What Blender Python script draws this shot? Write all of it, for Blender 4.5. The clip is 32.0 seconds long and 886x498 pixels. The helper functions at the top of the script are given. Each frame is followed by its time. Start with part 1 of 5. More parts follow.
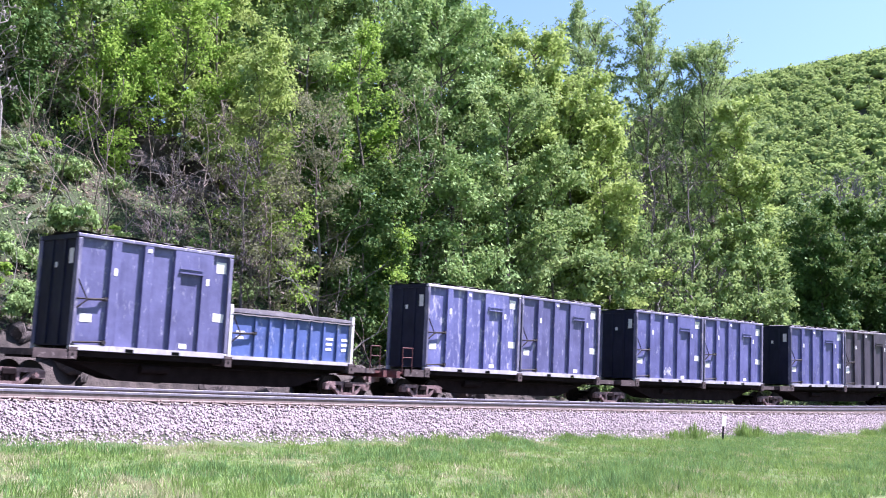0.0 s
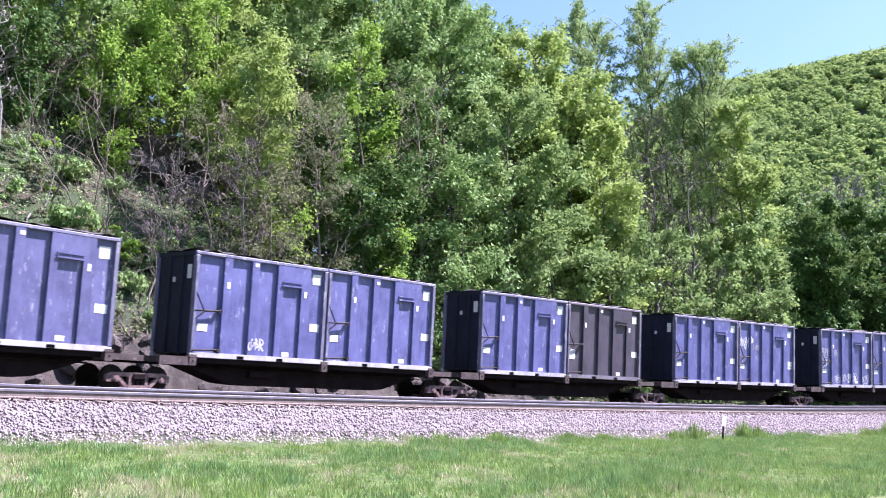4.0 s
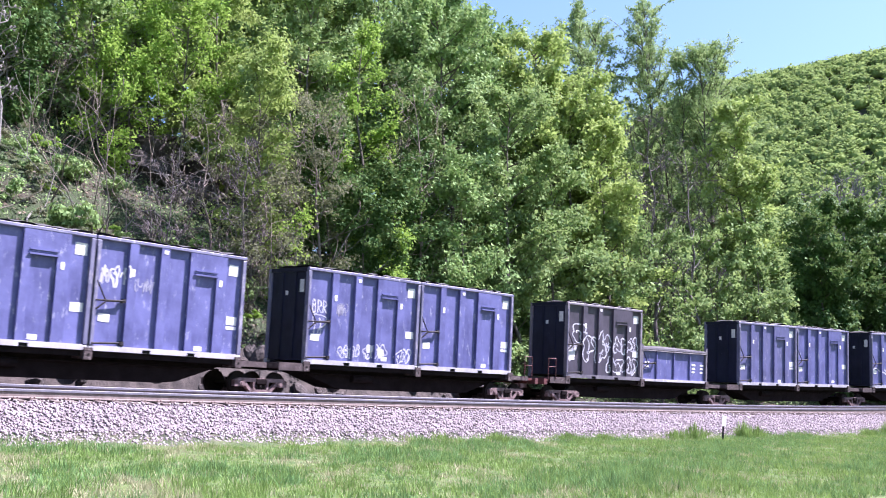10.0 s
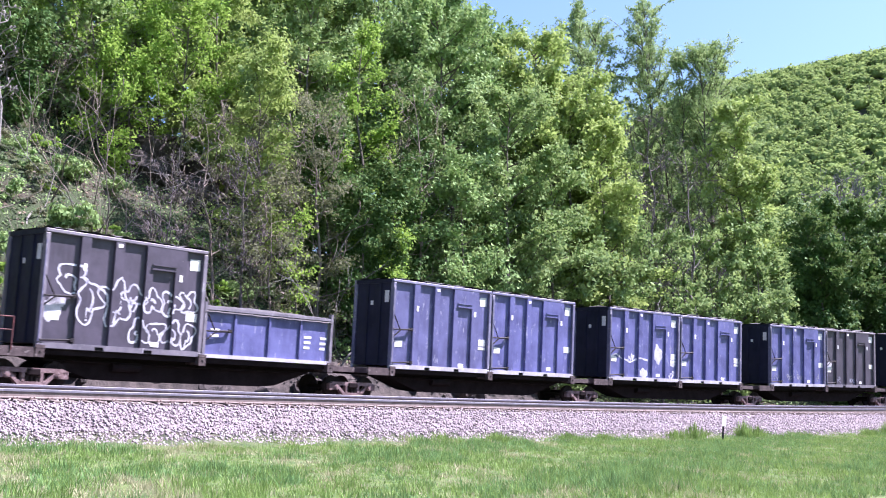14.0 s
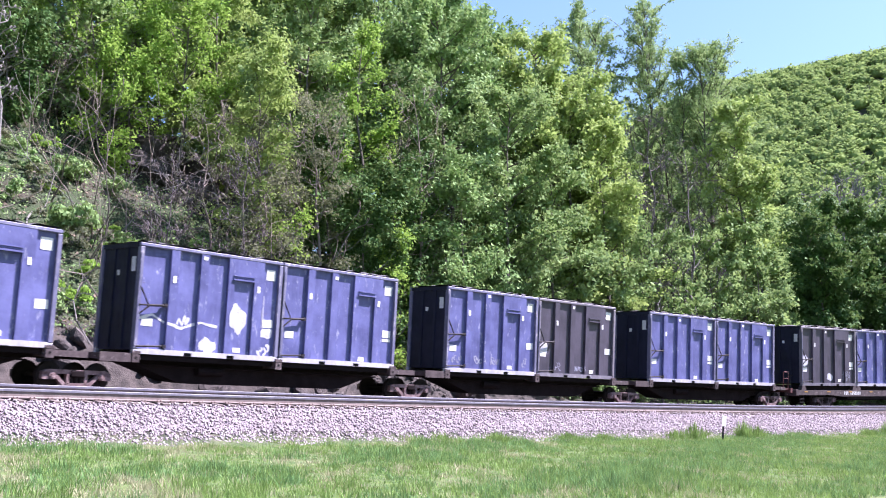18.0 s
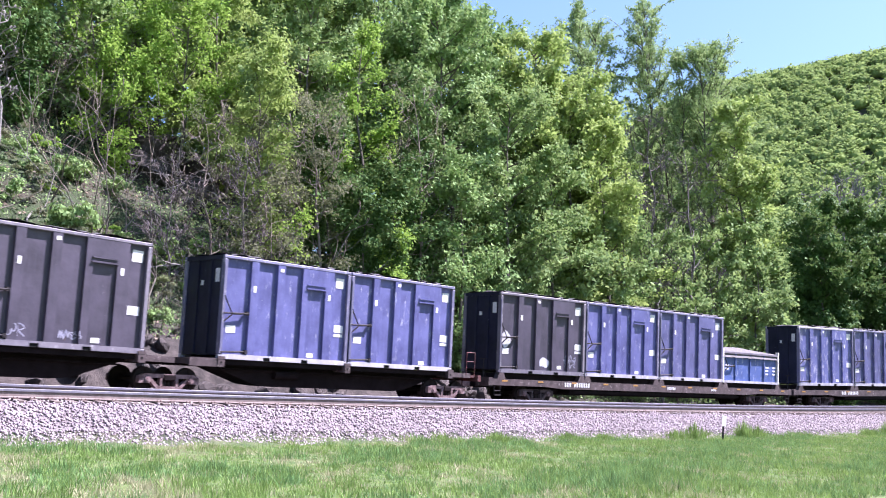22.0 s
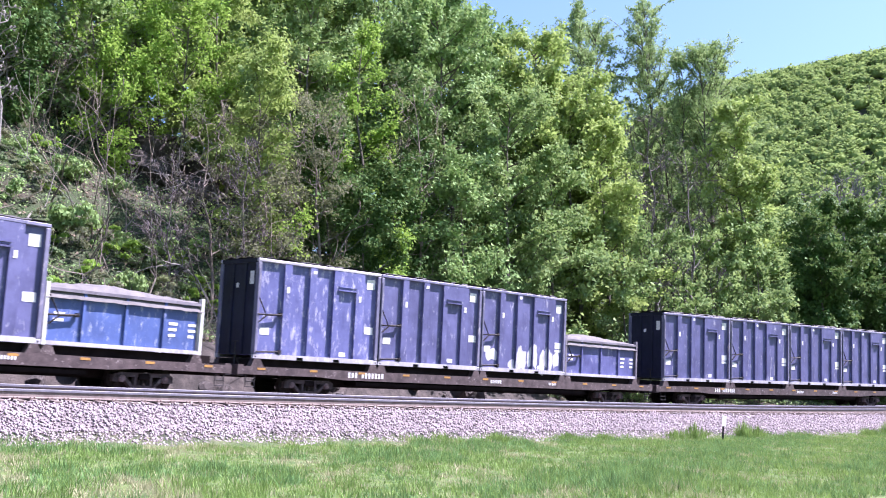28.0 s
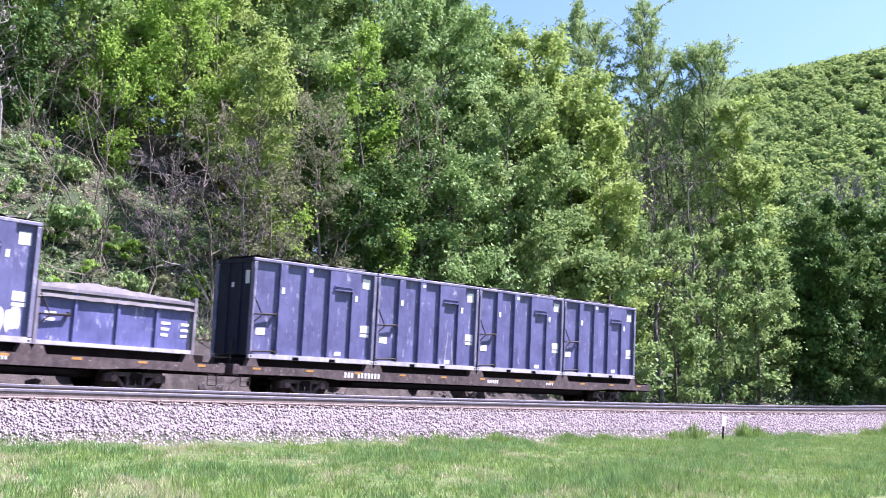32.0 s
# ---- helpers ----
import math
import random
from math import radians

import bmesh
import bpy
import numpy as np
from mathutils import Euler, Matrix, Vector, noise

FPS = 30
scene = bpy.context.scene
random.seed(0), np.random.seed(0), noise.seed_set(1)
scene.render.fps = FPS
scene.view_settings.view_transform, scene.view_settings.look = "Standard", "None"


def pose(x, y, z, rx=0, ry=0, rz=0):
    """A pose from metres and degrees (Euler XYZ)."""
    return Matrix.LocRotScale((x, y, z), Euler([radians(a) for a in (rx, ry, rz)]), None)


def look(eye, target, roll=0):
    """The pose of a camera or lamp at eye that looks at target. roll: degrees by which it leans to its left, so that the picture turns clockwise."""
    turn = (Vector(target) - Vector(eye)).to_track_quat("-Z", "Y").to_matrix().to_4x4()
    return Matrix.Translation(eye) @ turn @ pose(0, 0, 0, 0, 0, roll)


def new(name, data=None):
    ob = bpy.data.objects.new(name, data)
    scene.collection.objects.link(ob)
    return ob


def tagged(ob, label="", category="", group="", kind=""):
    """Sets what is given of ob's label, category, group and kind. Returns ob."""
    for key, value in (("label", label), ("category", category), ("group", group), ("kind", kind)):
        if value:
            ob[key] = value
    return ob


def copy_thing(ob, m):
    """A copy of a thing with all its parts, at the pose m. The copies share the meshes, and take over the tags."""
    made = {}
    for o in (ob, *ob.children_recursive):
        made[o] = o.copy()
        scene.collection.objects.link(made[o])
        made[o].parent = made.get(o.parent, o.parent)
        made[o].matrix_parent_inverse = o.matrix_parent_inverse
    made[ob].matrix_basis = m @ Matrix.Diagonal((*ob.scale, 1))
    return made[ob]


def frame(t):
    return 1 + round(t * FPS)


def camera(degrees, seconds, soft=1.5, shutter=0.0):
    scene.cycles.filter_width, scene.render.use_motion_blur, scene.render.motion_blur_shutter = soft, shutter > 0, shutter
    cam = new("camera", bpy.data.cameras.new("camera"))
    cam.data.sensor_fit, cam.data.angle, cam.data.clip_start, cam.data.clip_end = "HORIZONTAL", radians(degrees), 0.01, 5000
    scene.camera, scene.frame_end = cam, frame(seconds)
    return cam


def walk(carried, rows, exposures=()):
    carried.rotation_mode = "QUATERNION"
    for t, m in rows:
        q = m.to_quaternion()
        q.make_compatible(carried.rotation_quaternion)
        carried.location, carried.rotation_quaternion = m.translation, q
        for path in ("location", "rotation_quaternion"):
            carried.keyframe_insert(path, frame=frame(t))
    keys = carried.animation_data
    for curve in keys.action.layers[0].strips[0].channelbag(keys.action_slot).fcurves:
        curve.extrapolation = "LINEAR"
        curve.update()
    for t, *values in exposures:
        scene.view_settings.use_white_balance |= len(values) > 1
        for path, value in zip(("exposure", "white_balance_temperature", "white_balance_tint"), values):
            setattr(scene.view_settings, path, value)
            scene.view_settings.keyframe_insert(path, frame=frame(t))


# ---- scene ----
# The camera stands still on a tripod in a meadow inside a railway curve.
cam = camera(44.49, 32.0, soft=1.0, shutter=0.3)
EYE = Vector((0, 0, 1.6))
_view = Matrix.Translation(EYE) @ Matrix.Rotation(radians(90 + 11.239), 4, "X") @ Matrix.Rotation(radians(-1.268), 4, "Z")
walk(cam, [(0, _view), (32, _view)], [(0, 1.70, 5820, 25.0), (32, 1.70, 5820, 25.0)])

# ---- light ----
SUN_AZ, SUN_EL = radians(79), radians(52)      # azimuth from +y towards +x
world = bpy.data.worlds.new("sky")
scene.world = world
world.use_nodes = True
_sky = world.node_tree.nodes.new("ShaderNodeTexSky")
_sky.sky_type, _sky.sun_disc = "NISHITA", False
_sky.ozone_density = 0.15
_sky.sun_elevation, _sky.sun_rotation = SUN_EL, SUN_AZ
_bg = world.node_tree.nodes["Background"]
_air = world.node_tree.nodes.new("ShaderNodeMix")
_air.data_type, _air.blend_type = "RGBA", "MULTIPLY"
_air.inputs[0].default_value, _air.inputs[7].default_value = 1.0, (0.93, 1.04, 1.06, 1)     # a clear, slightly cyan spring sky
world.node_tree.links.new(_sky.outputs[0], _air.inputs[6])
world.node_tree.links.new(_air.outputs[2], _bg.inputs[0])
_bg.inputs[1].default_value = 0.075
_sd = Vector((math.sin(SUN_AZ) * math.cos(SUN_EL), math.cos(SUN_AZ) * math.cos(SUN_EL), math.sin(SUN_EL)))
sun = new("sun", bpy.data.lights.new("sun", "SUN"))
sun.data.energy, sun.data.angle, sun.data.color = 6.2, radians(0.5), (1.0, 0.92, 0.89)
sun.matrix_world = look(_sd * 50, (0, 0, 0))

# ---- the line of the railway: one circular curve, canted towards its centre ----
R0, CX, CY = 291.578, 210.4055, -152.2855       # radius of the track's centre line, and the curve's centre
PHI, GRADE, CANT, ZT = radians(46.466), 0.00895, radians(5.917), 4.4265
K = 0.003445535                                  # turn per metre of s
NEAR_TRACK, NEAR_DROP = -3.864, -0.205           # the empty track on the inside


def rise(s):
    """The line climbs a little faster beyond the curve's middle."""
    q = np.clip(s - 18, 0, 45)
    return 0.00024 * q * q + 0.0216 * np.maximum(s - 63, 0)


def rail_point(s, w=0.0, h=0.0, off=0.0, dz=0.0):
    """A point s metres along, w out from the centre line in the canted plane, h above the rails."""
    th = PHI - K * s
    r = R0 + w * math.cos(CANT) - h * math.sin(CANT) + off
    return Vector((CX - r * math.sin(th), CY + r * math.cos(th), ZT + dz + GRADE * s + float(rise(s)) + h * math.cos(CANT) + w * math.sin(CANT)))


def car_pose(s, half):
    """Pose of a vehicle whose bogies run half a base before and behind s: x along the train to its rear, y outwards, z up."""
    a, b = rail_point(s - half), rail_point(s + half)
    x = (b - a).normalized()
    up = (rail_point(s, 0, 1) - rail_point(s)).normalized()
    y = up.cross(x).normalized()
    z = x.cross(y)
    m = Matrix((x, y, z)).transposed().to_4x4()
    return Matrix.Translation((a + b) / 2) @ m


def line_coords(x, y):
    dx, dy = x - CX, y - CY
    return (PHI - np.arctan2(-dx, dy)) / K, np.hypot(dx, dy) - R0


def smooth(a, b, x):
    t = np.clip((x - a) / (b - a), 0, 1)
    return t * t * (3 - 2 * t)


def bumps(x, y, scale, seed):
    """A cheap smooth field of sines for uneven ground."""
    v = 0
    for i in range(4):
        a = seed * 1.7 + i * 2.4
        f = (1.0 + 0.63 * i) / scale
        v = v + np.sin(f * (x * math.cos(a) + y * math.sin(a)) + seed * 3.1 + i) / (1 + 0.5 * i)
    return v / 2.6


def ground_z(x, y):
    x, y = np.asarray(x, float), np.asarray(y, float)
    s, w = line_coords(x, y)
    sc = np.clip(s, -150, 160)
    zt = ZT + GRADE * sc + rise(sc)
    # meadow that falls away on the inside of the curve
    u = np.maximum(-7.6 - w, 0)
    z = np.where(w < -7.6, -2.06 - 0.090 * np.minimum(u, 30) - 0.02 * np.clip(u - 30, 0, 120) + 0.05 * bumps(x, y, 1.7, 2) * smooth(0, 4, u), 0.0)
    z = np.where((w >= -7.6) & (w < -5.4), -2.06 + (w + 7.6) / 2.2 * 1.2, z)
    z = np.where((w >= -5.4) & (w < 3.4), -0.86, z)
    z = np.where((w >= 3.4) & (w < 5.6), -0.86 - 0.14 * smooth(3.4, 5.6, w), z)
    steep = 1.0 - 0.68 * smooth(-16, 36, sc) - 0.26 * smooth(30, 72, sc)
    bank = 3.3 - 2.0 * smooth(-10, 28, sc)
    hill = -1.0 + bank * smooth(5.7, 7.6, w) + steep * np.minimum(np.maximum(w - 7.4, 0), 75) + 0.55 * bumps(x, y, 2.3, 5) * smooth(6, 12, w) + 0.16 * bumps(x, y, 0.7, 9) * smooth(5.6, 7, w)
    z = np.where(w >= 5.6, hill, z)
    z = zt + z
    # wooded mountain across the valley
    q, t = 0.5 * x + 0.866 * y, 0.866 * x - 0.5 * y
    top = 183 - 0.9 * np.maximum(0, -150 - t) + 4 * bumps(x, y, 45, 3)
    mount = np.maximum(q - 290, 0) * 0.75
    mount = top - np.log1p(np.exp(np.clip((top - mount) / 10, -30, 30))) * 10
    return z + np.where(q > 180, np.maximum(mount, 0), 0) * smooth(180, 260, q)

# ---- materials ----
def _nodes(name):
    m = bpy.data.materials.new(name)
    m.use_nodes = True
    nt = m.node_tree
    return m, nt, nt.nodes["Principled BSDF"]


def _n(nt, kind, **sockets):
    n = nt.nodes.new("ShaderNode" + kind)
    for k, v in sockets.items():
        n.inputs[k.replace("_", " ")].default_value = v
    return n


def _mix(nt, fac, a, b, blend="MIX"):
    n = nt.nodes.new("ShaderNodeMix")
    n.data_type, n.blend_type = "RGBA", blend
    for i, v in ((0, fac), (6, a), (7, b)):
        if isinstance(v, bpy.types.NodeSocket):
            nt.links.new(v, n.inputs[i])
        else:
            n.inputs[i].default_value = (*v, 1) if isinstance(v, tuple) else v
    return n.outputs[2]


def _ramp(nt, src, lo, hi):
    n = nt.nodes.new("ShaderNodeMapRange")
    n.inputs[1].default_value, n.inputs[2].default_value = lo, hi
    nt.links.new(src, n.inputs[0])
    return n.outputs[0]


def _coords(nt, stretch=(1, 1, 1), shift=True):
    """Object space, moved by a random amount for each object."""
    tc, mp = nt.nodes.new("ShaderNodeTexCoord"), nt.nodes.new("ShaderNodeMapping")
    mp.inputs["Scale"].default_value = stretch
    nt.links.new(tc.outputs["Object"], mp.inputs[0])
    if shift:
        oi = nt.nodes.new("ShaderNodeObjectInfo")
        ml = nt.nodes.new("ShaderNodeMath")
        ml.operation = "MULTIPLY"
        ml.inputs[1].default_value = 37.0
        nt.links.new(oi.outputs["Random"], ml.inputs[0])
        nt.links.new(ml.outputs[0], mp.inputs["Location"])
    return mp.outputs[0]


def _noise(nt, vec, scale, detail=5, rough=0.6):
    n = _n(nt, "TexNoise", Scale=scale, Detail=detail, Roughness=rough)
    nt.links.new(vec, n.inputs["Vector"])
    return n.outputs[0]


def _bump(nt, bsdf, height, strength, dist=0.02):
    b = _n(nt, "Bump", Strength=strength, Distance=dist)
    nt.links.new(height, b.inputs["Height"])
    nt.links.new(b.outputs[0], bsdf.inputs["Normal"])


def surface(name, c1, c2, scale=3.0, rough=0.8, metal=0.0, bump=0.3, fine=30.0, c3=None, stretch=(1, 1, 1), shift=True, dist=0.02, spec=0.5):
    """A two-scale mottled surface; c3 shows in sparse blotches."""
    m, nt, b = _nodes(name)
    v = _coords(nt, stretch, shift)
    big, small = _noise(nt, v, scale), _noise(nt, v, fine, 3)
    col = _mix(nt, _ramp(nt, big, 0.35, 0.65), c1, c2)
    col = _mix(nt, _ramp(nt, small, 0.25, 0.75), col, _mix(nt, 0.35, col, (0.0, 0.0, 0.0)))
    if c3:
        col = _mix(nt, _ramp(nt, _noise(nt, v, scale * 2.3, 8, 0.7), 0.58, 0.66), col, c3)
    nt.links.new(col, b.inputs["Base Color"])
    b.inputs["Roughness"].default_value, b.inputs["Metallic"].default_value = rough, metal
    b.inputs["Specular IOR Level"].default_value = spec
    _bump(nt, b, small, bump, dist)
    return m


def paint(name, c1, c2, scrape, amount=0.60, rust=(0.10, 0.055, 0.04), spec=0.5):
    """Weathered container paint: faded clouds, streaks that run down, pale scrapes and rust."""
    m, nt, b = _nodes(name)
    v = _coords(nt)
    cloud = _noise(nt, v, 0.9, 4)
    streak = _noise(nt, _coords(nt, (3.5, 3.5, 0.35)), 2.2, 6)
    scr = _noise(nt, _coords(nt, (2.6, 2.6, 0.9)), 1.9, 10, 0.74)
    fine = _noise(nt, v, 22, 4)
    col = _mix(nt, _ramp(nt, cloud, 0.34, 0.66), c1, c2)
    col = _mix(nt, _ramp(nt, streak, 0.42, 0.75), col, _mix(nt, 0.5, col, c2))
    col = _mix(nt, _ramp(nt, scr, amount, amount + 0.11), col, _mix(nt, 0.62, col, scrape))
    col = _mix(nt, _ramp(nt, _noise(nt, _coords(nt, (1, 1, 0.5)), 7.0, 6, 0.8), 0.68, 0.72), col, scrape)
    col = _mix(nt, _ramp(nt, _noise(nt, v, 3.1, 8, 0.75), 0.66, 0.74), col, rust)
    col = _mix(nt, _ramp(nt, fine, 0.2, 0.8), _mix(nt, 0.10, col, (0.0, 0.0, 0.0)), col)
    nt.links.new(col, b.inputs["Base Color"])
    nt.links.new(_ramp(nt, scr, 1.6, -0.4), b.inputs["Roughness"])
    b.inputs["Specular IOR Level"].default_value = spec
    _bump(nt, b, cloud, 0.4, 0.06)
    return m


def leafage(name, c1, c2, c3, through_=0.27, patch=0.5, gloss=0.2, spot=0.0):
    """Leaves: each one its own tint, with a share of light that passes through."""
    m, nt, b = _nodes(name)
    g = nt.nodes.new("ShaderNodeNewGeometry")
    v = _coords(nt, shift=True)
    big = _noise(nt, v, patch, 3)
    col = _mix(nt, g.outputs["Random Per Island"], c1, c2)
    col = _mix(nt, _ramp(nt, big, 0.35, 0.7), col, _mix(nt, 0.6, col, c3))
    if spot:        # tufts of lighter and darker growth, with tuft shading put into the colour
        k = _ramp(nt, _noise(nt, v, spot, 3, 0.65), 0.36, 0.64)
        col = _mix(nt, k, _mix(nt, 0.5, col, (0.01, 0.03, 0.008)), _mix(nt, 0.28, col, (0.42, 0.58, 0.22)))
    nt.links.new(col, b.inputs["Base Color"])
    b.inputs["Roughness"].default_value = 0.65
    b.inputs["Specular IOR Level"].default_value = gloss * 0.6
    t = nt.nodes.new("ShaderNodeBsdfTranslucent")
    nt.links.new(_mix(nt, 0.35, col, (0.25, 0.29, 0.10)), t.inputs[0])
    mx = nt.nodes.new("ShaderNodeMixShader")
    mx.inputs[0].default_value = through_
    nt.links.new(b.outputs[0], mx.inputs[1])
    nt.links.new(t.outputs[0], mx.inputs[2])
    nt.links.new(mx.outputs[0], nt.nodes["Material Output"].inputs[0])
    return m


BLUE = paint("blue_container_paint", (0.052, 0.055, 0.168), (0.116, 0.121, 0.302), (0.50, 0.50, 0.60), 0.575)
DULL = paint("slate_blue_container_paint", (0.054, 0.055, 0.146), (0.112, 0.114, 0.258), (0.52, 0.51, 0.60), 0.575)
# Container ends: this darker paint stands in for the shade on them.
END = paint("shade_dark_end_paint", (0.010, 0.011, 0.027), (0.021, 0.023, 0.048), (0.16, 0.16, 0.22), 0.72, rust=(0.05, 0.035, 0.03), spec=0.2)
BLUE_WORN = paint("chalky_blue_paint", (0.060, 0.067, 0.200), (0.132, 0.140, 0.335), (0.60, 0.58, 0.66), 0.53)
BLACK = paint("black_container_paint", (0.030, 0.025, 0.042), (0.066, 0.055, 0.086), (0.34, 0.32, 0.36), 0.66)
RAILPAINT = paint("pale_worn_rail", (0.31, 0.295, 0.355), (0.46, 0.435, 0.49), (0.66, 0.64, 0.68), 0.52, rust=(0.16, 0.09, 0.075))
TOPPAINT = paint("blue_top_rail_paint", (0.10, 0.10, 0.19), (0.20, 0.195, 0.30), (0.6, 0.58, 0.64), 0.55)
POSTPAINT = paint("rust_streaked_post_paint", (0.085, 0.085, 0.165), (0.17, 0.165, 0.255), (0.5, 0.46, 0.5), 0.54, rust=(0.21, 0.12, 0.10))
RAILDARK = paint("dark_worn_rail", (0.10, 0.09, 0.12), (0.21, 0.19, 0.23), (0.5, 0.48, 0.52), 0.56, rust=(0.14, 0.08, 0.065))
TUBBLUE = paint("bright_blue_tub_paint", (0.042, 0.070, 0.205), (0.070, 0.115, 0.33), (0.5, 0.52, 0.62), 0.55)
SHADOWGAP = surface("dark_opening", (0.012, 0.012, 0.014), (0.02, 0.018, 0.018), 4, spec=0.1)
LATCH = surface("grimy_latch_steel", (0.018, 0.016, 0.020), (0.042, 0.036, 0.040), 6, 0.7, 0.0, spec=0.2)
WHITE = surface("white_sticker", (0.80, 0.79, 0.80), (0.72, 0.70, 0.72), 6, 0.6, bump=0.05)
SPRAY = surface("white_spray_paint", (0.70, 0.69, 0.74), (0.46, 0.45, 0.56), 3, 0.6, bump=0.05, c3=(0.20, 0.20, 0.36))
SPRAY_DIM = surface("thin_white_spray_paint", (0.38, 0.37, 0.46), (0.25, 0.25, 0.36), 5, 0.6, bump=0.05)
TARP_GREY = surface("grey_mesh_tarp", (0.115, 0.105, 0.115), (0.175, 0.16, 0.172), 2.5, 0.9, fine=60)
TARP_BLACK = surface("black_mesh_tarp", (0.045, 0.04, 0.05), (0.085, 0.075, 0.085), 2.5, 0.8, fine=60)
FRAME = surface("near_black_brown_underframe", (0.010, 0.0066, 0.0074), (0.020, 0.0138, 0.0155), 2, 0.9, spec=0.1)
DECK = surface("rust_brown_car_frame", (0.046, 0.031, 0.034), (0.105, 0.075, 0.079), 2.6, 0.85, c3=(0.21, 0.175, 0.175))
REDPAINT = surface("faded_red_end_paint", (0.155, 0.035, 0.038), (0.085, 0.032, 0.034), 3, 0.75, c3=(0.12, 0.09, 0.09))
TRUCK = surface("dusty_bogie_casting", (0.14, 0.085, 0.088), (0.29, 0.20, 0.205), 5, 0.9, c3=(0.38, 0.29, 0.29))
WHEEL = surface("wheel_steel", (0.018, 0.013, 0.013), (0.035, 0.026, 0.025), 4, 0.8, spec=0.15)
TREAD = surface("bright_wheel_tread", (0.45, 0.44, 0.45), (0.55, 0.53, 0.53), 6, 0.3, 0.9, bump=0.05)
AMBER = surface("amber_reflective_tape", (0.52, 0.27, 0.06), (0.36, 0.19, 0.06), 4, 0.5, bump=0.02)
RAILHEAD = surface("polished_rail_head", (0.13, 0.125, 0.165), (0.20, 0.19, 0.24), 3, 0.5, 0.0, bump=0.03)
RAILWEB = surface("rusty_rail_web", (0.17, 0.130, 0.125), (0.25, 0.20, 0.19), 3, 0.9)
TIE = surface("weathered_wood_tie", (0.11, 0.085, 0.078), (0.19, 0.15, 0.138), 3, 0.95, stretch=(1, 6, 1))
PLATE = surface("rusty_tie_plate", (0.11, 0.07, 0.06), (0.16, 0.11, 0.10), 5, 0.85, 0.2)
# Bed darker than its loose stones: shade in their gaps is put into it.
BALLAST = surface("crushed_limestone_bed", (0.15, 0.125, 0.132), (0.25, 0.21, 0.222), 1.2, 0.95, bump=0.9, fine=26, dist=0.05, shift=False)
DARKBALLAST = surface("sooty_ballast", (0.062, 0.050, 0.050), (0.14, 0.112, 0.112), 1.5, 0.95, bump=0.9, fine=26, dist=0.05, shift=False)
BARK = surface("grey_brown_bark", (0.10, 0.085, 0.07), (0.17, 0.145, 0.125), 3, 0.95, stretch=(4, 4, 0.6), bump=0.8, shift=False)
PALEBARK = surface("pale_grey_bark", (0.19, 0.175, 0.165), (0.28, 0.26, 0.25), 3, 0.95, stretch=(4, 4, 0.6), bump=0.6, shift=False)
MAUVEBARK = surface("mauve_grey_bark", (0.115, 0.095, 0.100), (0.20, 0.170, 0.180), 3, 0.95, stretch=(4, 4, 0.6), bump=0.6, shift=False)
TWIG = surface("bare_twig_bark", (0.17, 0.135, 0.115), (0.25, 0.205, 0.185), 3, 0.95, shift=False)
ROCK = surface("dark_shale_rock", (0.055, 0.045, 0.045), (0.12, 0.10, 0.098), 1.3, 0.95, bump=1.0, fine=9, dist=0.1, c3=(0.2, 0.165, 0.155))
CONCRETE = surface("white_post_paint", (0.78, 0.77, 0.76), (0.66, 0.65, 0.64), 6, 0.7)
L_DEEP = leafage("deep_green_leaves", (0.051, 0.110, 0.030), (0.107, 0.207, 0.056), (0.074, 0.138, 0.045), 0.25)
L_DARK = leafage("dark_maple_leaves", (0.135, 0.232, 0.077), (0.284, 0.434, 0.154), (0.215, 0.304, 0.126))
L_MID = leafage("mid_green_leaves", (0.123, 0.215, 0.071), (0.252, 0.372, 0.137), (0.276, 0.355, 0.152))
L_PALE = leafage("pale_sunlit_leaves", (0.128, 0.218, 0.071), (0.296, 0.414, 0.154), (0.225, 0.318, 0.130), 0.38)
L_LIGHT = leafage("yellow_green_leaves", (0.202, 0.303, 0.080), (0.384, 0.493, 0.147), (0.303, 0.384, 0.125), 0.42)
L_BRIGHT = leafage("fresh_bright_leaves", (0.165, 0.300, 0.038), (0.315, 0.480, 0.080), (0.190, 0.330, 0.055), 0.45)
L_POPLAR = leafage("grey_green_poplar_leaves", (0.172, 0.270, 0.109), (0.328, 0.443, 0.196), (0.241, 0.333, 0.138), 0.40)
L_BRUSH = leafage("brownish_brush_leaves", (0.116, 0.133, 0.074), (0.215, 0.232, 0.142), (0.174, 0.158, 0.126), 0.35)
L_OLIVE = leafage("olive_spring_leaves", (0.130, 0.175, 0.074), (0.249, 0.292, 0.132), (0.203, 0.206, 0.132), 0.4)
L_GREY = leafage("grey_green_shrub_leaves", (0.075, 0.125, 0.055), (0.160, 0.225, 0.110), (0.135, 0.180, 0.100))
L_FAR = leafage("mountain_leaves", (0.228, 0.324, 0.098), (0.319, 0.416, 0.132), (0.175, 0.251, 0.102), 0.4, 0.09, 0.02)
GRASS_COOL = leafage("cool_meadow_grass", (0.036, 0.115, 0.034), (0.165, 0.360, 0.130), (0.12, 0.28, 0.10), 0.3, 0.8, 0.2, 3.2)
GRASS = leafage("meadow_grass", (0.045, 0.110, 0.018), (0.255, 0.430, 0.100), (0.23, 0.36, 0.085), 0.35, 0.55, 0.2, 2.6)
LITTER = leafage("dead_leaf_litter", (0.10, 0.075, 0.055), (0.26, 0.20, 0.155), (0.16, 0.125, 0.10), 0.1)
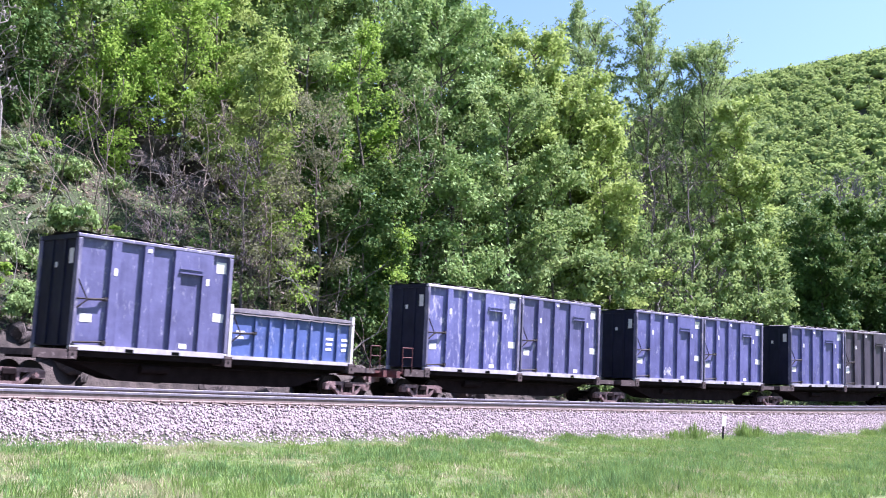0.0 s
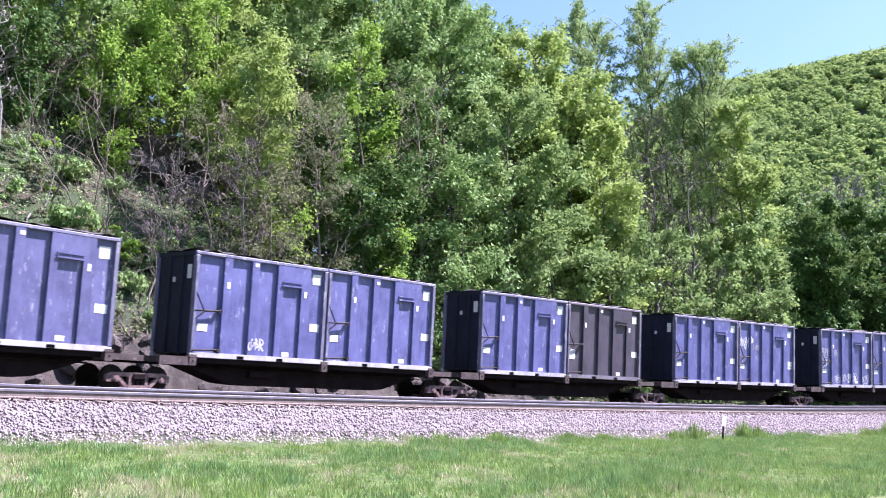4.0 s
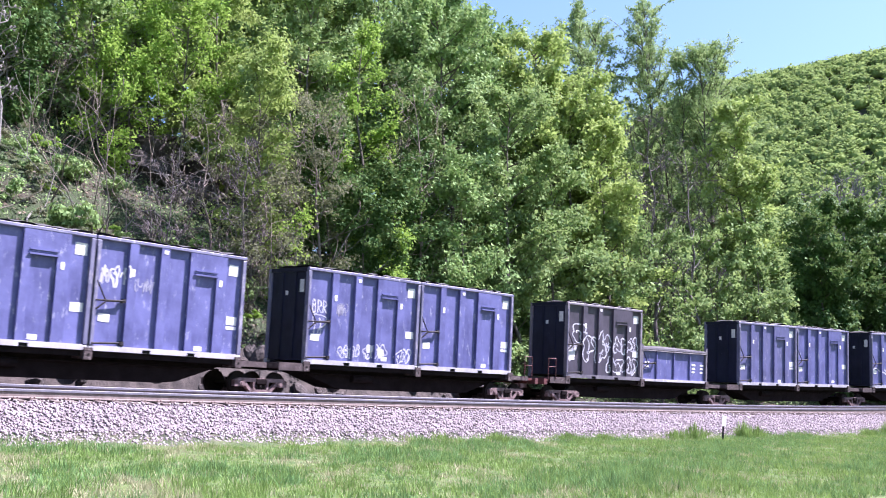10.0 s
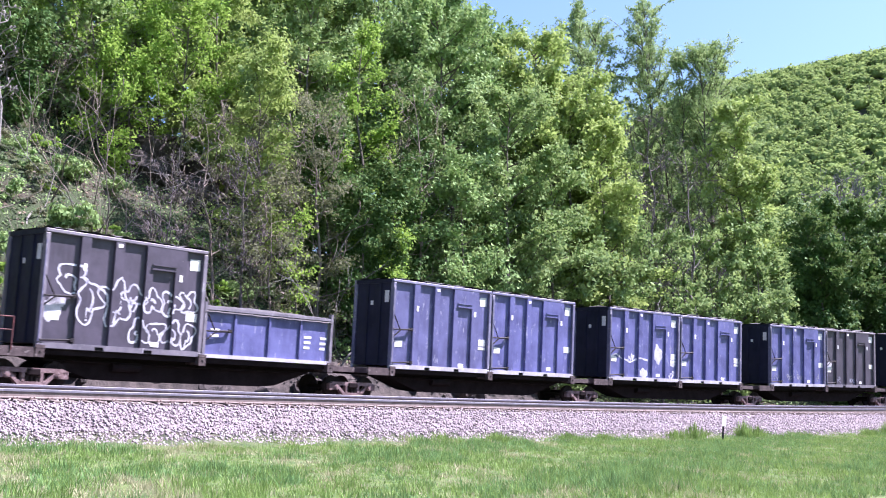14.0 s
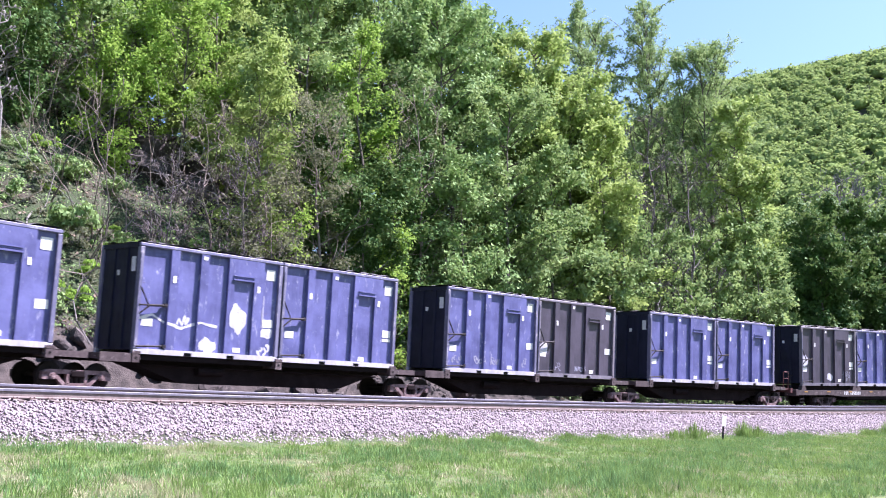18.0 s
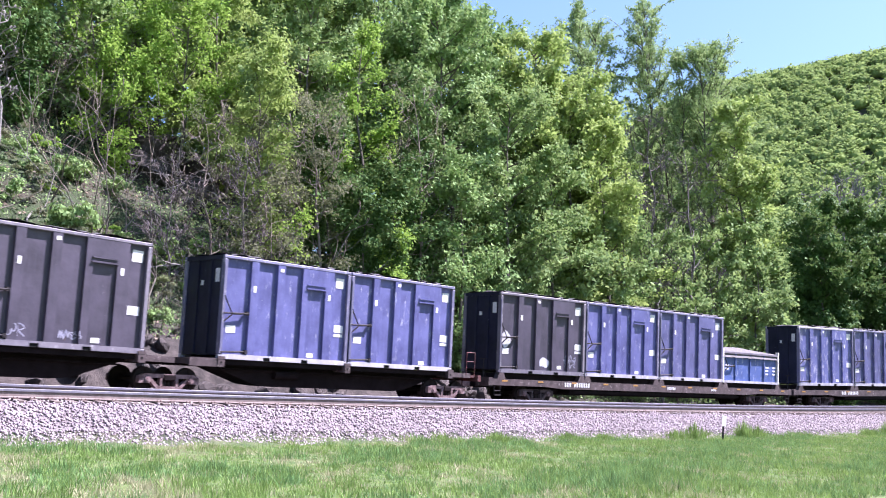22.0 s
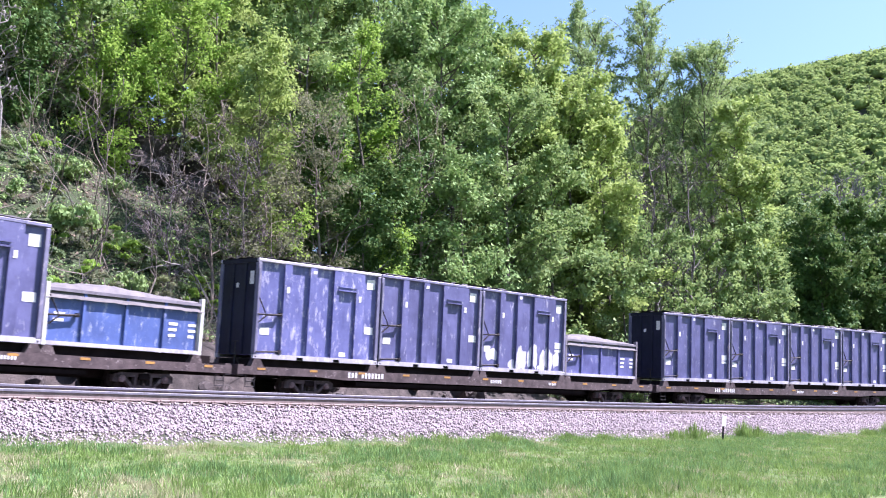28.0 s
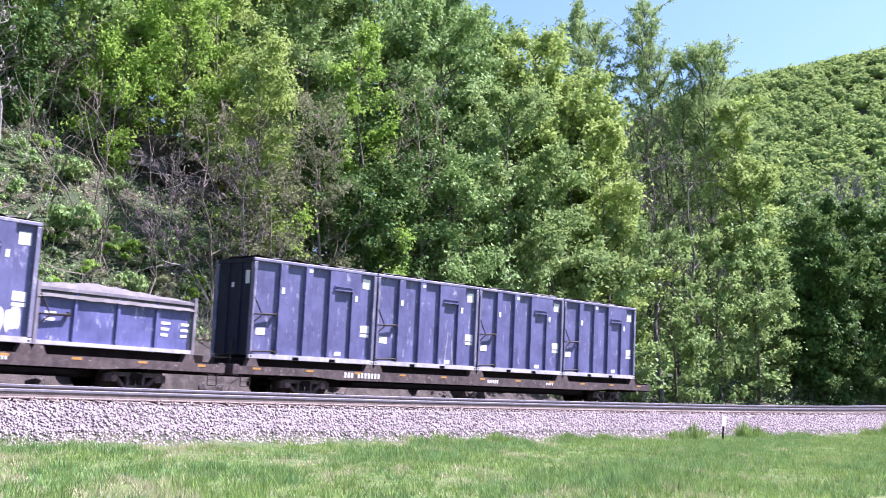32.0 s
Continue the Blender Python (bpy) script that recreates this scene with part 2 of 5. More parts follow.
STRAW = leafage("dry_grass_blades", (0.30, 0.28, 0.17), (0.48, 0.45, 0.31), (0.36, 0.36, 0.20), 0.3, 0.55, 0.1)


def ground_material():
    """Meadow soil and thatch on the inside; leaf litter, moss and dark earth on the hill."""
    m, nt, b = _nodes("meadow_and_hillside_ground")
    v = _coords(nt, shift=False)
    big, mid, small = _noise(nt, v, 0.35, 4), _noise(nt, v, 1.6, 5), _noise(nt, v, 14, 4)
    meadow = _mix(nt, _ramp(nt, mid, 0.35, 0.65), (0.060, 0.115, 0.022), (0.13, 0.175, 0.045))
    litter = _mix(nt, _ramp(nt, mid, 0.4, 0.62), (0.035, 0.029, 0.021), (0.075, 0.060, 0.042))
    litter = _mix(nt, _ramp(nt, big, 0.36, 0.5), litter, (0.030, 0.050, 0.014))
    cut = _mix(nt, _ramp(nt, mid, 0.4, 0.62), (0.030, 0.024, 0.023), (0.085, 0.068, 0.064))
    c_ = nt.nodes.new("ShaderNodeAttribute")
    c_.attribute_name = "cut"
    litter = _mix(nt, c_.outputs["Fac"], litter, cut)
    a = nt.nodes.new("ShaderNodeAttribute")
    a.attribute_name = "hill"
    col = _mix(nt, a.outputs["Fac"], meadow, litter)
    col = _mix(nt, _ramp(nt, small, 0.25, 0.75), _mix(nt, 0.4, col, (0.0, 0.0, 0.0)), col)
    nt.links.new(col, b.inputs["Base Color"])
    b.inputs["Roughness"].default_value = 0.95
    _bump(nt, b, small, 0.8, 0.08)
    return m


GROUND = ground_material()


def stone_material():
    m, nt, b = _nodes("ballast_stone")
    g = nt.nodes.new("ShaderNodeNewGeometry")
    v = _coords(nt, shift=False)
    col = _mix(nt, g.outputs["Random Per Island"], (0.125, 0.100, 0.110), (0.40, 0.340, 0.366))
    col = _mix(nt, _ramp(nt, _noise(nt, v, 1.1, 4), 0.5, 0.75), col, _mix(nt, 0.4, col, (0.40, 0.33, 0.33)))
    nt.links.new(col, b.inputs["Base Color"])
    b.inputs["Roughness"].default_value = 0.95
    return m


STONE = stone_material()


# ---- mesh helpers ----
class Shape:
    """Gathers boxes, bars and plates into one mesh."""

    def __init__(self):
        self.v, self.f = [], []

    def add(self, verts, faces):
        n = len(self.v)
        self.v += [tuple(p) for p in verts]
        self.f += [tuple(n + i for i in f) for f in faces]
        return self

    def box(self, x0, x1, y0, y1, z0, z1, c=0.0):
        """A box; c chamfers its four edges that run along x."""
        if c:
            sec = [(y0 + c, z0), (y1 - c, z0), (y1, z0 + c), (y1, z1 - c), (y1 - c, z1), (y0 + c, z1), (y0, z1 - c), (y0, z0 + c)]
            n = 8
            return self.add([(x0, a, b) for a, b in sec] + [(x1, a, b) for a, b in sec],
                            [tuple(range(n))[::-1], tuple(range(n, 2 * n))] + [(i, (i + 1) % n, n + (i + 1) % n, n + i) for i in range(n)])
        return self.add([(x, y, z) for x in (x0, x1) for y in (y0, y1) for z in (z0, z1)],
                        [(0, 1, 3, 2), (4, 6, 7, 5), (0, 4, 5, 1), (2, 3, 7, 6), (0, 2, 6, 4), (1, 5, 7, 3)])

    def slab(self, outline, y0, y1):
        """An outline in x, z drawn out from y0 to y1."""
        n = len(outline)
        return self.add([(x, y0, z) for x, z in outline] + [(x, y1, z) for x, z in outline],
                        [tuple(range(n)), tuple(range(n, 2 * n))[::-1]] + [(i, n + i, n + (i + 1) % n, (i + 1) % n) for i in range(n)])

    def bar(self, a, b, r, n=6, r2=None):
        """A round bar from a to b."""
        a, b = Vector(a), Vector(b)
        d = (b - a).normalized()
        p = d.orthogonal().normalized()
        q = d.cross(p)
        r2 = r if r2 is None else r2
        ring = [(math.cos(2 * math.pi * i / n), math.sin(2 * math.pi * i / n)) for i in range(n)]
        return self.add([a + (p * c + q * s_) * r for c, s_ in ring] + [b + (p * c + q * s_) * r2 for c, s_ in ring],
                        [tuple(range(n))[::-1], tuple(range(n, 2 * n))] + [(i, (i + 1) % n, n + (i + 1) % n, n + i) for i in range(n)])

    def mesh(self, name, mat, smooth_=False):
        me = bpy.data.meshes.new(name)
        me.from_pydata(self.v, [], self.f)
        me.materials.append(mat)
        bm = bmesh.new()
        bm.from_mesh(me)
        bmesh.ops.recalc_face_normals(bm, faces=bm.faces)
        bm.to_mesh(me)
        bm.free()
        if smooth_:
            me.polygons.foreach_set("use_smooth", [True] * len(me.polygons))
        return me


def part(name, shape, mat, parent, label="", at=None, smooth_=False):
    me = shape if isinstance(shape, bpy.types.Mesh) else shape.mesh(name, mat, smooth_)
    ob = new(name, me)
    ob.parent = parent
    if at is not None:
        ob.matrix_basis = at
    return tagged(ob, label)


def big_mesh(name, verts, faces, mat):
    """A mesh from number arrays: verts n x 3, faces m x 3 or m x 4."""
    me = bpy.data.meshes.new(name)
    verts, faces = np.asarray(verts, np.float32), np.asarray(faces, np.int32)
    k = faces.shape[1]
    me.vertices.add(len(verts))
    me.vertices.foreach_set("co", verts.ravel())
    me.loops.add(faces.size)
    me.loops.foreach_set("vertex_index", faces.ravel())
    me.polygons.add(len(faces))
    me.polygons.foreach_set("loop_start", np.arange(len(faces), dtype=np.int32) * k)
    me.polygons.foreach_set("loop_total", np.full(len(faces), k, np.int32))
    me.materials.append(mat)
    me.update(calc_edges=True)
    return me


# ---- ground ----
def build_ground():
    def axis(a, b, step, far):
        mid = np.arange(a, b + 1e-6, step)
        out = [step]
        while sum(out) < far:
            out.append(out[-1] * 1.16)
        cum = np.cumsum(out)
        return np.concatenate([(a - cum)[::-1], mid, b + cum])
    xs, ys = axis(-45, 75, 0.95, 2600), axis(4, 110, 0.85, 2600)
    gx, gy = np.meshgrid(xs, ys)
    gz = ground_z(gx, gy)
    nx, ny = len(xs), len(ys)
    v = np.stack([gx.ravel(), gy.ravel(), gz.ravel()], 1)
    i = (np.arange(ny - 1)[:, None] * nx + np.arange(nx - 1)[None, :]).ravel()
    me = big_mesh("ground", v, np.stack([i, i + 1, i + nx + 1, i + nx], 1), GROUND)
    s, w = line_coords(gx.ravel(), gy.ravel())
    at = me.attributes.new("hill", "FLOAT", "POINT")
    at.data.foreach_set("value", smooth(-8.2, -6.5, w).astype(np.float32))
    cut = me.attributes.new("cut", "FLOAT", "POINT")
    cut.data.foreach_set("value", (1 - smooth(7.6, 10.5, w + 0.8 * bumps(gx.ravel(), gy.ravel(), 1.1, 7))).astype(np.float32))
    me.polygons.foreach_set("use_smooth", [True] * len(me.polygons))
    tagged(new("ground", me), "sloping green meadow rising to a wooded hillside", "ground", kind="structure")


build_ground()


# ---- railway ----
S0, S1 = -60.0, 130.0


def sweep(profile, s0, s1, step, off=0.0, dz=0.0, closed=True):
    """Drags a profile of (w, h) points along the line."""
    sh, ss = Shape(), np.arange(s0, s1 + 1e-6, step)
    n = len(profile)
    verts = [rail_point(s, w, h, off, dz) for s in ss for w, h in profile]
    faces = []
    for i in range(len(ss) - 1):
        for j in range(n if closed else n - 1):
            a, b = i * n + j, i * n + (j + 1) % n
            faces.append((a, b, b + n, a + n))
    return sh.add(verts, faces)


def build_line():
    head = [(-0.030, 0.0), (0.030, 0.0), (0.040, -0.010), (0.040, -0.070), (-0.040, -0.070), (-0.040, -0.010)]
    web = [(-0.010, -0.071), (0.010, -0.071), (0.014, -0.205), (0.080, -0.228), (0.080, -0.250), (-0.080, -0.250), (-0.080, -0.228), (-0.014, -0.205)]
    for k, (off, dz, what) in enumerate(((0.0, 0.0, "far"), (NEAR_TRACK, NEAR_DROP, "near"))):
        for side in (-1, 1):
            low = 0.09 if k and side < 0 else 0.0      # the near track leans a little more
            rail = tagged(new("rail"), "long steel rail with a polished head and rusty web", "rail", "rails of the two tracks")
            part("rail_head", sweep([(side * 0.755 + w, h - low) for w, h in head], S0, S1, 1.5, off, dz), RAILHEAD, rail, "bright polished running surface")
            part("rail_web", sweep([(side * 0.755 + w, h - low) for w, h in web], S0, S1, 1.5, off, dz), RAILWEB, rail, "rust-brown web and foot")
    # the ballast under both tracks
    tagged(new("ballast_bed", sweep([(-1.78, -0.53), (-1.38, -0.45), (-0.4, -0.39), (1.5, -0.30), (1.5, -1.2), (-4.3, -1.7), (-4.15, -1.60)], S0, S1, 1.0, NEAR_TRACK, NEAR_DROP).mesh("ballast_bed", BALLAST)),
           "sloped shoulder of pale crushed limestone ballast", "ballast", kind="structure")
    tagged(new("ballast_bed_sooty", sweep([(-2.5, -0.33), (-1.4, -0.22), (1.4, -0.22), (2.2, -0.30), (4.2, -0.95), (4.2, -1.4), (-2.5, -1.4)], S0, S1, 1.0).mesh("ballast_bed_sooty", DARKBALLAST)),
           "dirty dark ballast under the running track", "ballast", kind="structure")



build_line()


def build_ties():
    """Wooden ties of the near track, and their plates; those of the far track are hidden and joined."""
    tie = Shape().box(-0.115, 0.115, -1.30, 1.30, -0.385, -0.208, c=0.012).mesh("tie", TIE)
    plate = Shape().box(-0.09, 0.09, -0.19, 0.19, -0.212, -0.19).bar((-0.06, -0.13, -0.19), (-0.06, -0.13, -0.155), 0.018, 5).bar((0.06, -0.13, -0.19), (0.06, -0.13, -0.155), 0.018, 5).mesh("tie_plate", PLATE)
    r = random.Random(3)
    s = -34.0
    while s < 66:
        a, b = rail_point(s, 0, 0, NEAR_TRACK, NEAR_DROP), rail_point(s + 0.1, 0, 0, NEAR_TRACK, NEAR_DROP)
        x = (b - a).normalized()
        up = (rail_point(s, 0, 1) - rail_point(s)).normalized()
        y = up.cross(x).normalized()
        m = Matrix.Translation(a) @ Matrix((x, y, x.cross(y))).transposed().to_4x4()
        ob = tagged(new("railway_tie", tie), "weathered grey-brown wooden railway tie in ballast", "railway tie", "ties of the near track")
        ob.matrix_basis = m @ pose(r.uniform(-0.02, 0.02), r.uniform(-0.05, 0.05), -0.09 + r.uniform(-0.012, 0.0), 3.4, 0, r.uniform(-1.5, 1.5))
        part("tie_plate", plate, None, ob, at=pose(0, -0.755, 0))
        s += 0.52
    far = Shape()
    for i in range(190):
        s = -34 + i * 0.52
        p, q = rail_point(s, -1.3, -0.2), rail_point(s, 1.3, -0.2)
        far.bar(p, q, 0.13, 4)
    tagged(new("far_ties", far.mesh("far_ties", PLATE)), "dark wooden ties under the train's track", "railway tie", kind="stuff")


build_ties()


# ---- the train: what it is made of ----
LEN, TALL, PITCH = 6.16, 3.74, 6.225


def at(x, y, z, rx=0, ry=0, rz=0):
    return pose(x, y, z, rx, ry, rz)


def box_mesh(name, mat, *b, c=0.0):
    return Shape().box(*b, c=c).mesh(name, mat)


WALL, FLUSH = -1.135, -1.245        # the near side's recessed wall, and the face of its posts


def side_depth(x, z):
    """How far out the near side of a tall container stands at x, z."""
    u = x / LEN
    if 0.2 < u < 0.262 or 0.4 < u < 0.462:
        return FLUSH
    if 0.6 < u < 0.865:
        return WALL - 0.02 if 0.645 < u < 0.79 and z < 2.90 else FLUSH
    return WALL


def tall_meshes(tag, wall, rail):
    """The meshes of a tall waste container in one paint."""
    k = {}
    k["body"] = Shape().box(0.10, LEN - 0.10, WALL, -WALL, 0.12, TALL - 0.06).mesh("body", wall)
    sec, z0, z1 = [(0.0, 0.0), (0.015, -0.11), (0.35, -0.11), (0.41, 0.0)], 0.17, TALL - 0.11
    k["post"] = Shape().add([(x, y, z) for z in (z0, z1) for x, y in sec], [(0, 1, 2, 3), (4, 5, 6, 7)] + [(i, (i + 1) % 4, 4 + (i + 1) % 4, 4 + i) for i in range(4)]).mesh("side_post", wall)
    k["jamb"] = Shape().box(0.0, 0.27, -0.11, 0.0, 0.17, 2.92).box(1.17, 1.60, -0.11, 0.0, 0.17, 2.92).box(0.0, 1.60, -0.11, 0.0, 2.92, z1).mesh("door_frame", wall)
    k["door"] = Shape().box(0.275, 1.165, -0.02, 0.0, 0.19, 2.90).mesh("side_door", wall)
    k["header"] = Shape().box(0.20, 1.20, -0.165, -0.11, 2.84, 2.90).box(0.22, 1.18, -0.15, -0.11, 2.99, 3.03).mesh("door_header", wall)
    k["corner"] = Shape().box(-0.07, 0.07, -0.09, 0.09, 0.16, TALL - 0.14, c=0.02).mesh("corner_post", RAILDARK if tag == "black" else POSTPAINT)
    k["top"] = Shape().box(0.0, LEN, -0.06, 0.06, TALL - 0.12, TALL, c=0.02).mesh("top_rail", TOPPAINT if tag in ("blue", "dull") else rail)
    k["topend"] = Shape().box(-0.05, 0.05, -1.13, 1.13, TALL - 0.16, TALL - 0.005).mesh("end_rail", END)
    low = Shape()
    for x0, x1 in ((0.16, 2.01), (2.33, 3.83), (4.15, LEN - 0.16)):
        low.box(x0, x1, -0.06, 0.06, 0.0, 0.18)
    for x0, x1 in ((2.01, 2.33), (3.83, 4.15)):
        low.box(x0, x1, -0.06, 0.06, 0.115, 0.18).box(x0, x1, 0.0, 0.06, 0.0, 0.115)
    k["bottom"] = low.mesh("bottom_rail", rail)
    k["pocket"] = box_mesh("fork_pocket", SHADOWGAP, -0.155, 0.155, -0.02, 0.0, 0.005, 0.112)
    k["cast"] = Shape().box(-0.085, 0.085, -0.075, 0.075, -0.01, 0.15, c=0.015).mesh("corner_casting", rail)
    k["hole"] = Shape().bar((0, -0.004, 0.07), (0, 0.004, 0.07), 0.035, 8).mesh("casting_hole", SHADOWGAP)
    # end wall and ribs take the paint that has shade in it
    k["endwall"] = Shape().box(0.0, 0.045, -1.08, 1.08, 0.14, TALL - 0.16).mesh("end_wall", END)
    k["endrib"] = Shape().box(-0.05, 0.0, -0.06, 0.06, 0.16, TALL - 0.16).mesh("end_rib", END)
    k["lever"] = Shape().bar((0.06, -0.05, 0.02), (0.42, -0.10, 0.32), 0.030).bar((0.42, -0.10, 0.32), (1.12, -0.07, 0.36), 0.042).bar((0.04, -0.05, 0.95), (0.36, -0.09, 0.36), 0.026).bar((0.02, -0.06, 0.32), (0.44, -0.09, 0.33), 0.03).box(1.0, 1.12, -0.1, 0.0, 0.30, 0.43).mesh("locking_lever", LATCH)
    k["rod"] = Shape().bar((0.0, -0.07, 0.0), (1.10, -0.05, 0.05), 0.034).box(1.05, 1.18, -0.09, 0.0, -0.02, 0.11).mesh("lower_latch", LATCH)
    k["pipe"] = Shape().bar((0, 0, 0.2), (0, 0, TALL - 0.36), 0.028).mesh("lock_rod", POSTPAINT)
    return k


rng = random.Random(7)
COVERS = []
for _i in range(4):
    _sh = Shape()
    _nx, _ny = 22, 8
    for _a in range(_nx + 1):
        for _b in range(_ny + 1):
            _x, _y = 0.03 + (LEN - 0.06) * _a / _nx, -1.24 + 2.48 * _b / _ny
            _edge = min(_a, _nx - _a, 2 * min(_b, _ny - _b)) / 4
            _sh.v.append((_x, _y + rng.uniform(-0.012, 0.012), TALL + 0.012 + rng.uniform(0, 0.085) + 0.06 * min(1, _edge)))
    for _a in range(_nx):
        for _b in range(_ny):
            _j = _a * (_ny + 1) + _b
            _sh.f.append((_j, _j + 1, _j + _ny + 2, _j + _ny + 1))
    COVERS.append(_sh.mesh("tarp_cover", TARP_BLACK))
STICK = {sz: Shape().box(-sz[0] / 2, sz[0] / 2, -0.006, 0.0, -sz[1] / 2, sz[1] / 2).mesh("placard", WHITE)
         for sz in ((0.42, 0.27), (0.13, 0.24), (0.17, 0.13), (0.42, 0.40), (0.46, 0.30), (0.32, 0.17), (0.16, 0.18), (0.46, 0.12), (0.25, 0.5))}
KITS = {"blue": tall_meshes("blue", BLUE, RAILPAINT), "dull": tall_meshes("dull", DULL, RAILPAINT), "worn": tall_meshes("worn", BLUE_WORN, RAILPAINT), "black": tall_meshes("black", BLACK, RAILDARK)}


def tall_container(paint_name, seed):
    """A 20-foot waste container with five bays, its near side towards -y and its front at x = 0."""
    r, k = random.Random(seed), KITS[paint_name]
    words = {"blue": "tall faded-blue steel waste container with white placards", "dull": "tall slate-blue steel waste container with white placards", "worn": "tall chalky worn blue steel waste container with pale streaks",
             "black": "tall soot-black steel waste container with white placards"}[paint_name]
    c = tagged(new("waste_container"), words, "container", "waste containers on the train")
    part("body", k["body"], None, c)
    for side in (-1, 1):
        flip = 0 if side < 0 else 180
        for u in (0.2, 0.4):
            part("side_post", k["post"], None, c, at=at(LEN * (u if side < 0 else 1 - u), side * -WALL, 0, 0, 0, flip))
        part("top_rail", k["top"], None, c, "pale worn steel top rail", at(0, side * 1.195, 0))
        part("bottom_rail", k["bottom"], None, c, "pale scuffed bottom rail", at(0 if side < 0 else LEN, side * 1.195, 0, 0, 0, flip))
        for x in (0.075, LEN - 0.075):
            part("corner_post", k["corner"], None, c, at=at(x, side * 1.165, 0))
            cast = part("corner_casting", k["cast"], None, c, at=at(x + (0.01 if x < 1 else -0.01), side * 1.18, 0))
            if side < 0:
                part("casting_hole", k["hole"], None, cast, at=at(0, -0.076, 0))
    for x in (0.05, LEN - 0.05):
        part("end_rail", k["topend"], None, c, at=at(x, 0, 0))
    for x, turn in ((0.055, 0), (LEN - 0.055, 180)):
        wall = part("end_wall", k["endwall"], None, c, "end wall with its shade painted dark", at(x, 0, 0, 0, 0, turn))
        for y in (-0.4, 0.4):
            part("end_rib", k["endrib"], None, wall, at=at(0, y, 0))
    for x in (2.17, 3.99):
        part("fork_pocket", k["pocket"], None, c, at=at(x, -1.20, 0))
    part("door_frame", k["jamb"], None, c, at=at(LEN * 0.6, WALL, 0))
    door = part("side_door", k["door"], None, c, at=at(LEN * 0.6, WALL, 0))
    part("door_header", k["header"], None, door)
    part("locking_lever", k["lever"], None, c, "dark bent locking lever", at(0.07, -1.19, 1.32))
    part("lower_latch", k["rod"], None, c, "dark lower latch rod", at(0.07, -1.19, 0.24))
    part("lock_rod", k["pipe"], None, c, at=at(0.02, -1.275, 0))
    part("tarp_cover", COVERS[r.randrange(4)], None, c, "sagging black mesh cover on the top")
    spots = [(0.085, 0.28, (0.42, 0.27)), (0.232, 0.70, (0.13, 0.24)), (0.435, 0.925, (0.17, 0.13)), (0.925, 0.86, (0.42, 0.40)),
             (0.825, 0.70, (0.13, 0.24)), (0.925, 0.37, (0.46, 0.30)), (0.70, 0.085, (0.32, 0.17))]
    for i, (u, v, sz) in enumerate(spots):
        x, z = u * LEN + r.uniform(-0.03, 0.03), v * TALL + r.uniform(-0.04, 0.04)
        if i == 5 and r.random() < 0.4:
            part("placard", STICK[(0.46, 0.12)], None, c, at=at(x, WALL - 0.004, z - 0.26))
        part("placard", STICK[sz], None, c, at=at(x, side_depth(x, z) - 0.004, z, 0, r.uniform(-3, 3)))
    part("placard", STICK[(0.25, 0.5)], None, c, "small pale plate on the end", at(0.050, -0.8, 3.02, 0, 0, -90))
    part("placard", STICK[(0.16, 0.18)], None, c, "small pale plate on the end", at(0.050, 0.12, 2.75, 0, 0, -90))
    return c


def tub_container(paint_mat, tarp, words, seed):
    """A low waste container with a humped tarp."""
    r = random.Random(seed)
    c = tagged(new("low_container"), words, "container", "waste containers on the train")
    top = 1.80
    part("body", Shape().box(0.08, 5.98, -1.12, 1.12, 0.10, top - 0.05), paint_mat, c)
    for side in (-1, 1):
        for u in ((0.20, 0.31, 0.42, 0.53, 0.64, 0.75, 0.87) if tarp is TARP_BLACK and paint_mat is TUBBLUE else (0.23, 0.49, 0.74)):
            part("side_post", Shape().box(LEN * u - 0.05, LEN * u + 0.05, side * 1.12 - 0.07, side * 1.12 + 0.07, 0.14, top - 0.02), paint_mat, c)
        part("top_rail", Shape().box(0, LEN, side * 1.16 - 0.06, side * 1.16 + 0.06, top - 0.10, top), RAILDARK, c)
        part("bottom_rail", Shape().box(0, LEN, side * 1.16 - 0.06, side * 1.16 + 0.06, 0, 0.13), RAILPAINT, c, "pale scuffed bottom rail")
        for x in (0.05, LEN - 0.05):
            part("corner_post", Shape().box(x - 0.06, x + 0.06, side * 1.15 - 0.08, side * 1.15 + 0.08, -0.01, top + 0.17), CONCRETE if paint_mat is TUBBLUE else RAILDARK, c, "painted steel corner post")
    part("locking_lever", KITS["blue"]["lever"], None, c, "dark bent locking lever", at(0.1, -1.16, 0.62))
    sh, nx, ny = Shape(), 30, 10
    for a in range(nx + 1):
        for b in range(ny + 1):
            x, y = 0.02 + (LEN - 0.04) * a / nx, -1.25 + 2.5 * b / ny
            e = math.sin(math.pi * b / ny) ** 0.5
            hump = (0.30 if tarp is TARP_GREY else 0.10) * (1 - 0.8 * abs(2 * a / nx - 0.85)) + 0.02 * math.sin(a * 1.3 + seed)
            sh.v.append((x, y, top + (0.03 + max(hump, 0.02) + r.uniform(0, 0.03)) * e - ((0.30 if tarp is TARP_GREY else 0.16) + r.uniform(0, 0.03) if b in (0, ny) else 0)))
    for a in range(nx):
        for b in range(ny):
            j = a * (ny + 1) + b
            sh.f.append((j, j + 1, j + ny + 2, j + ny + 1))
    part("tarp", sh, tarp, c, "humped mesh tarp tied over the load", smooth_=True)
    for i, (u, n) in enumerate(((0.06, 2), (0.77, 3), (0.90, 3))):
        for j in range(n):
            part("lettering_bar", Shape().box(-0.2 + 0.03 * i, 0.2 - 0.04 * j, -0.006, 0, -0.05, 0.05), WHITE, c, "white painted lettering bar", at(u * LEN + 0.2, -1.126, 1.0 - 0.2 * j))
    return c


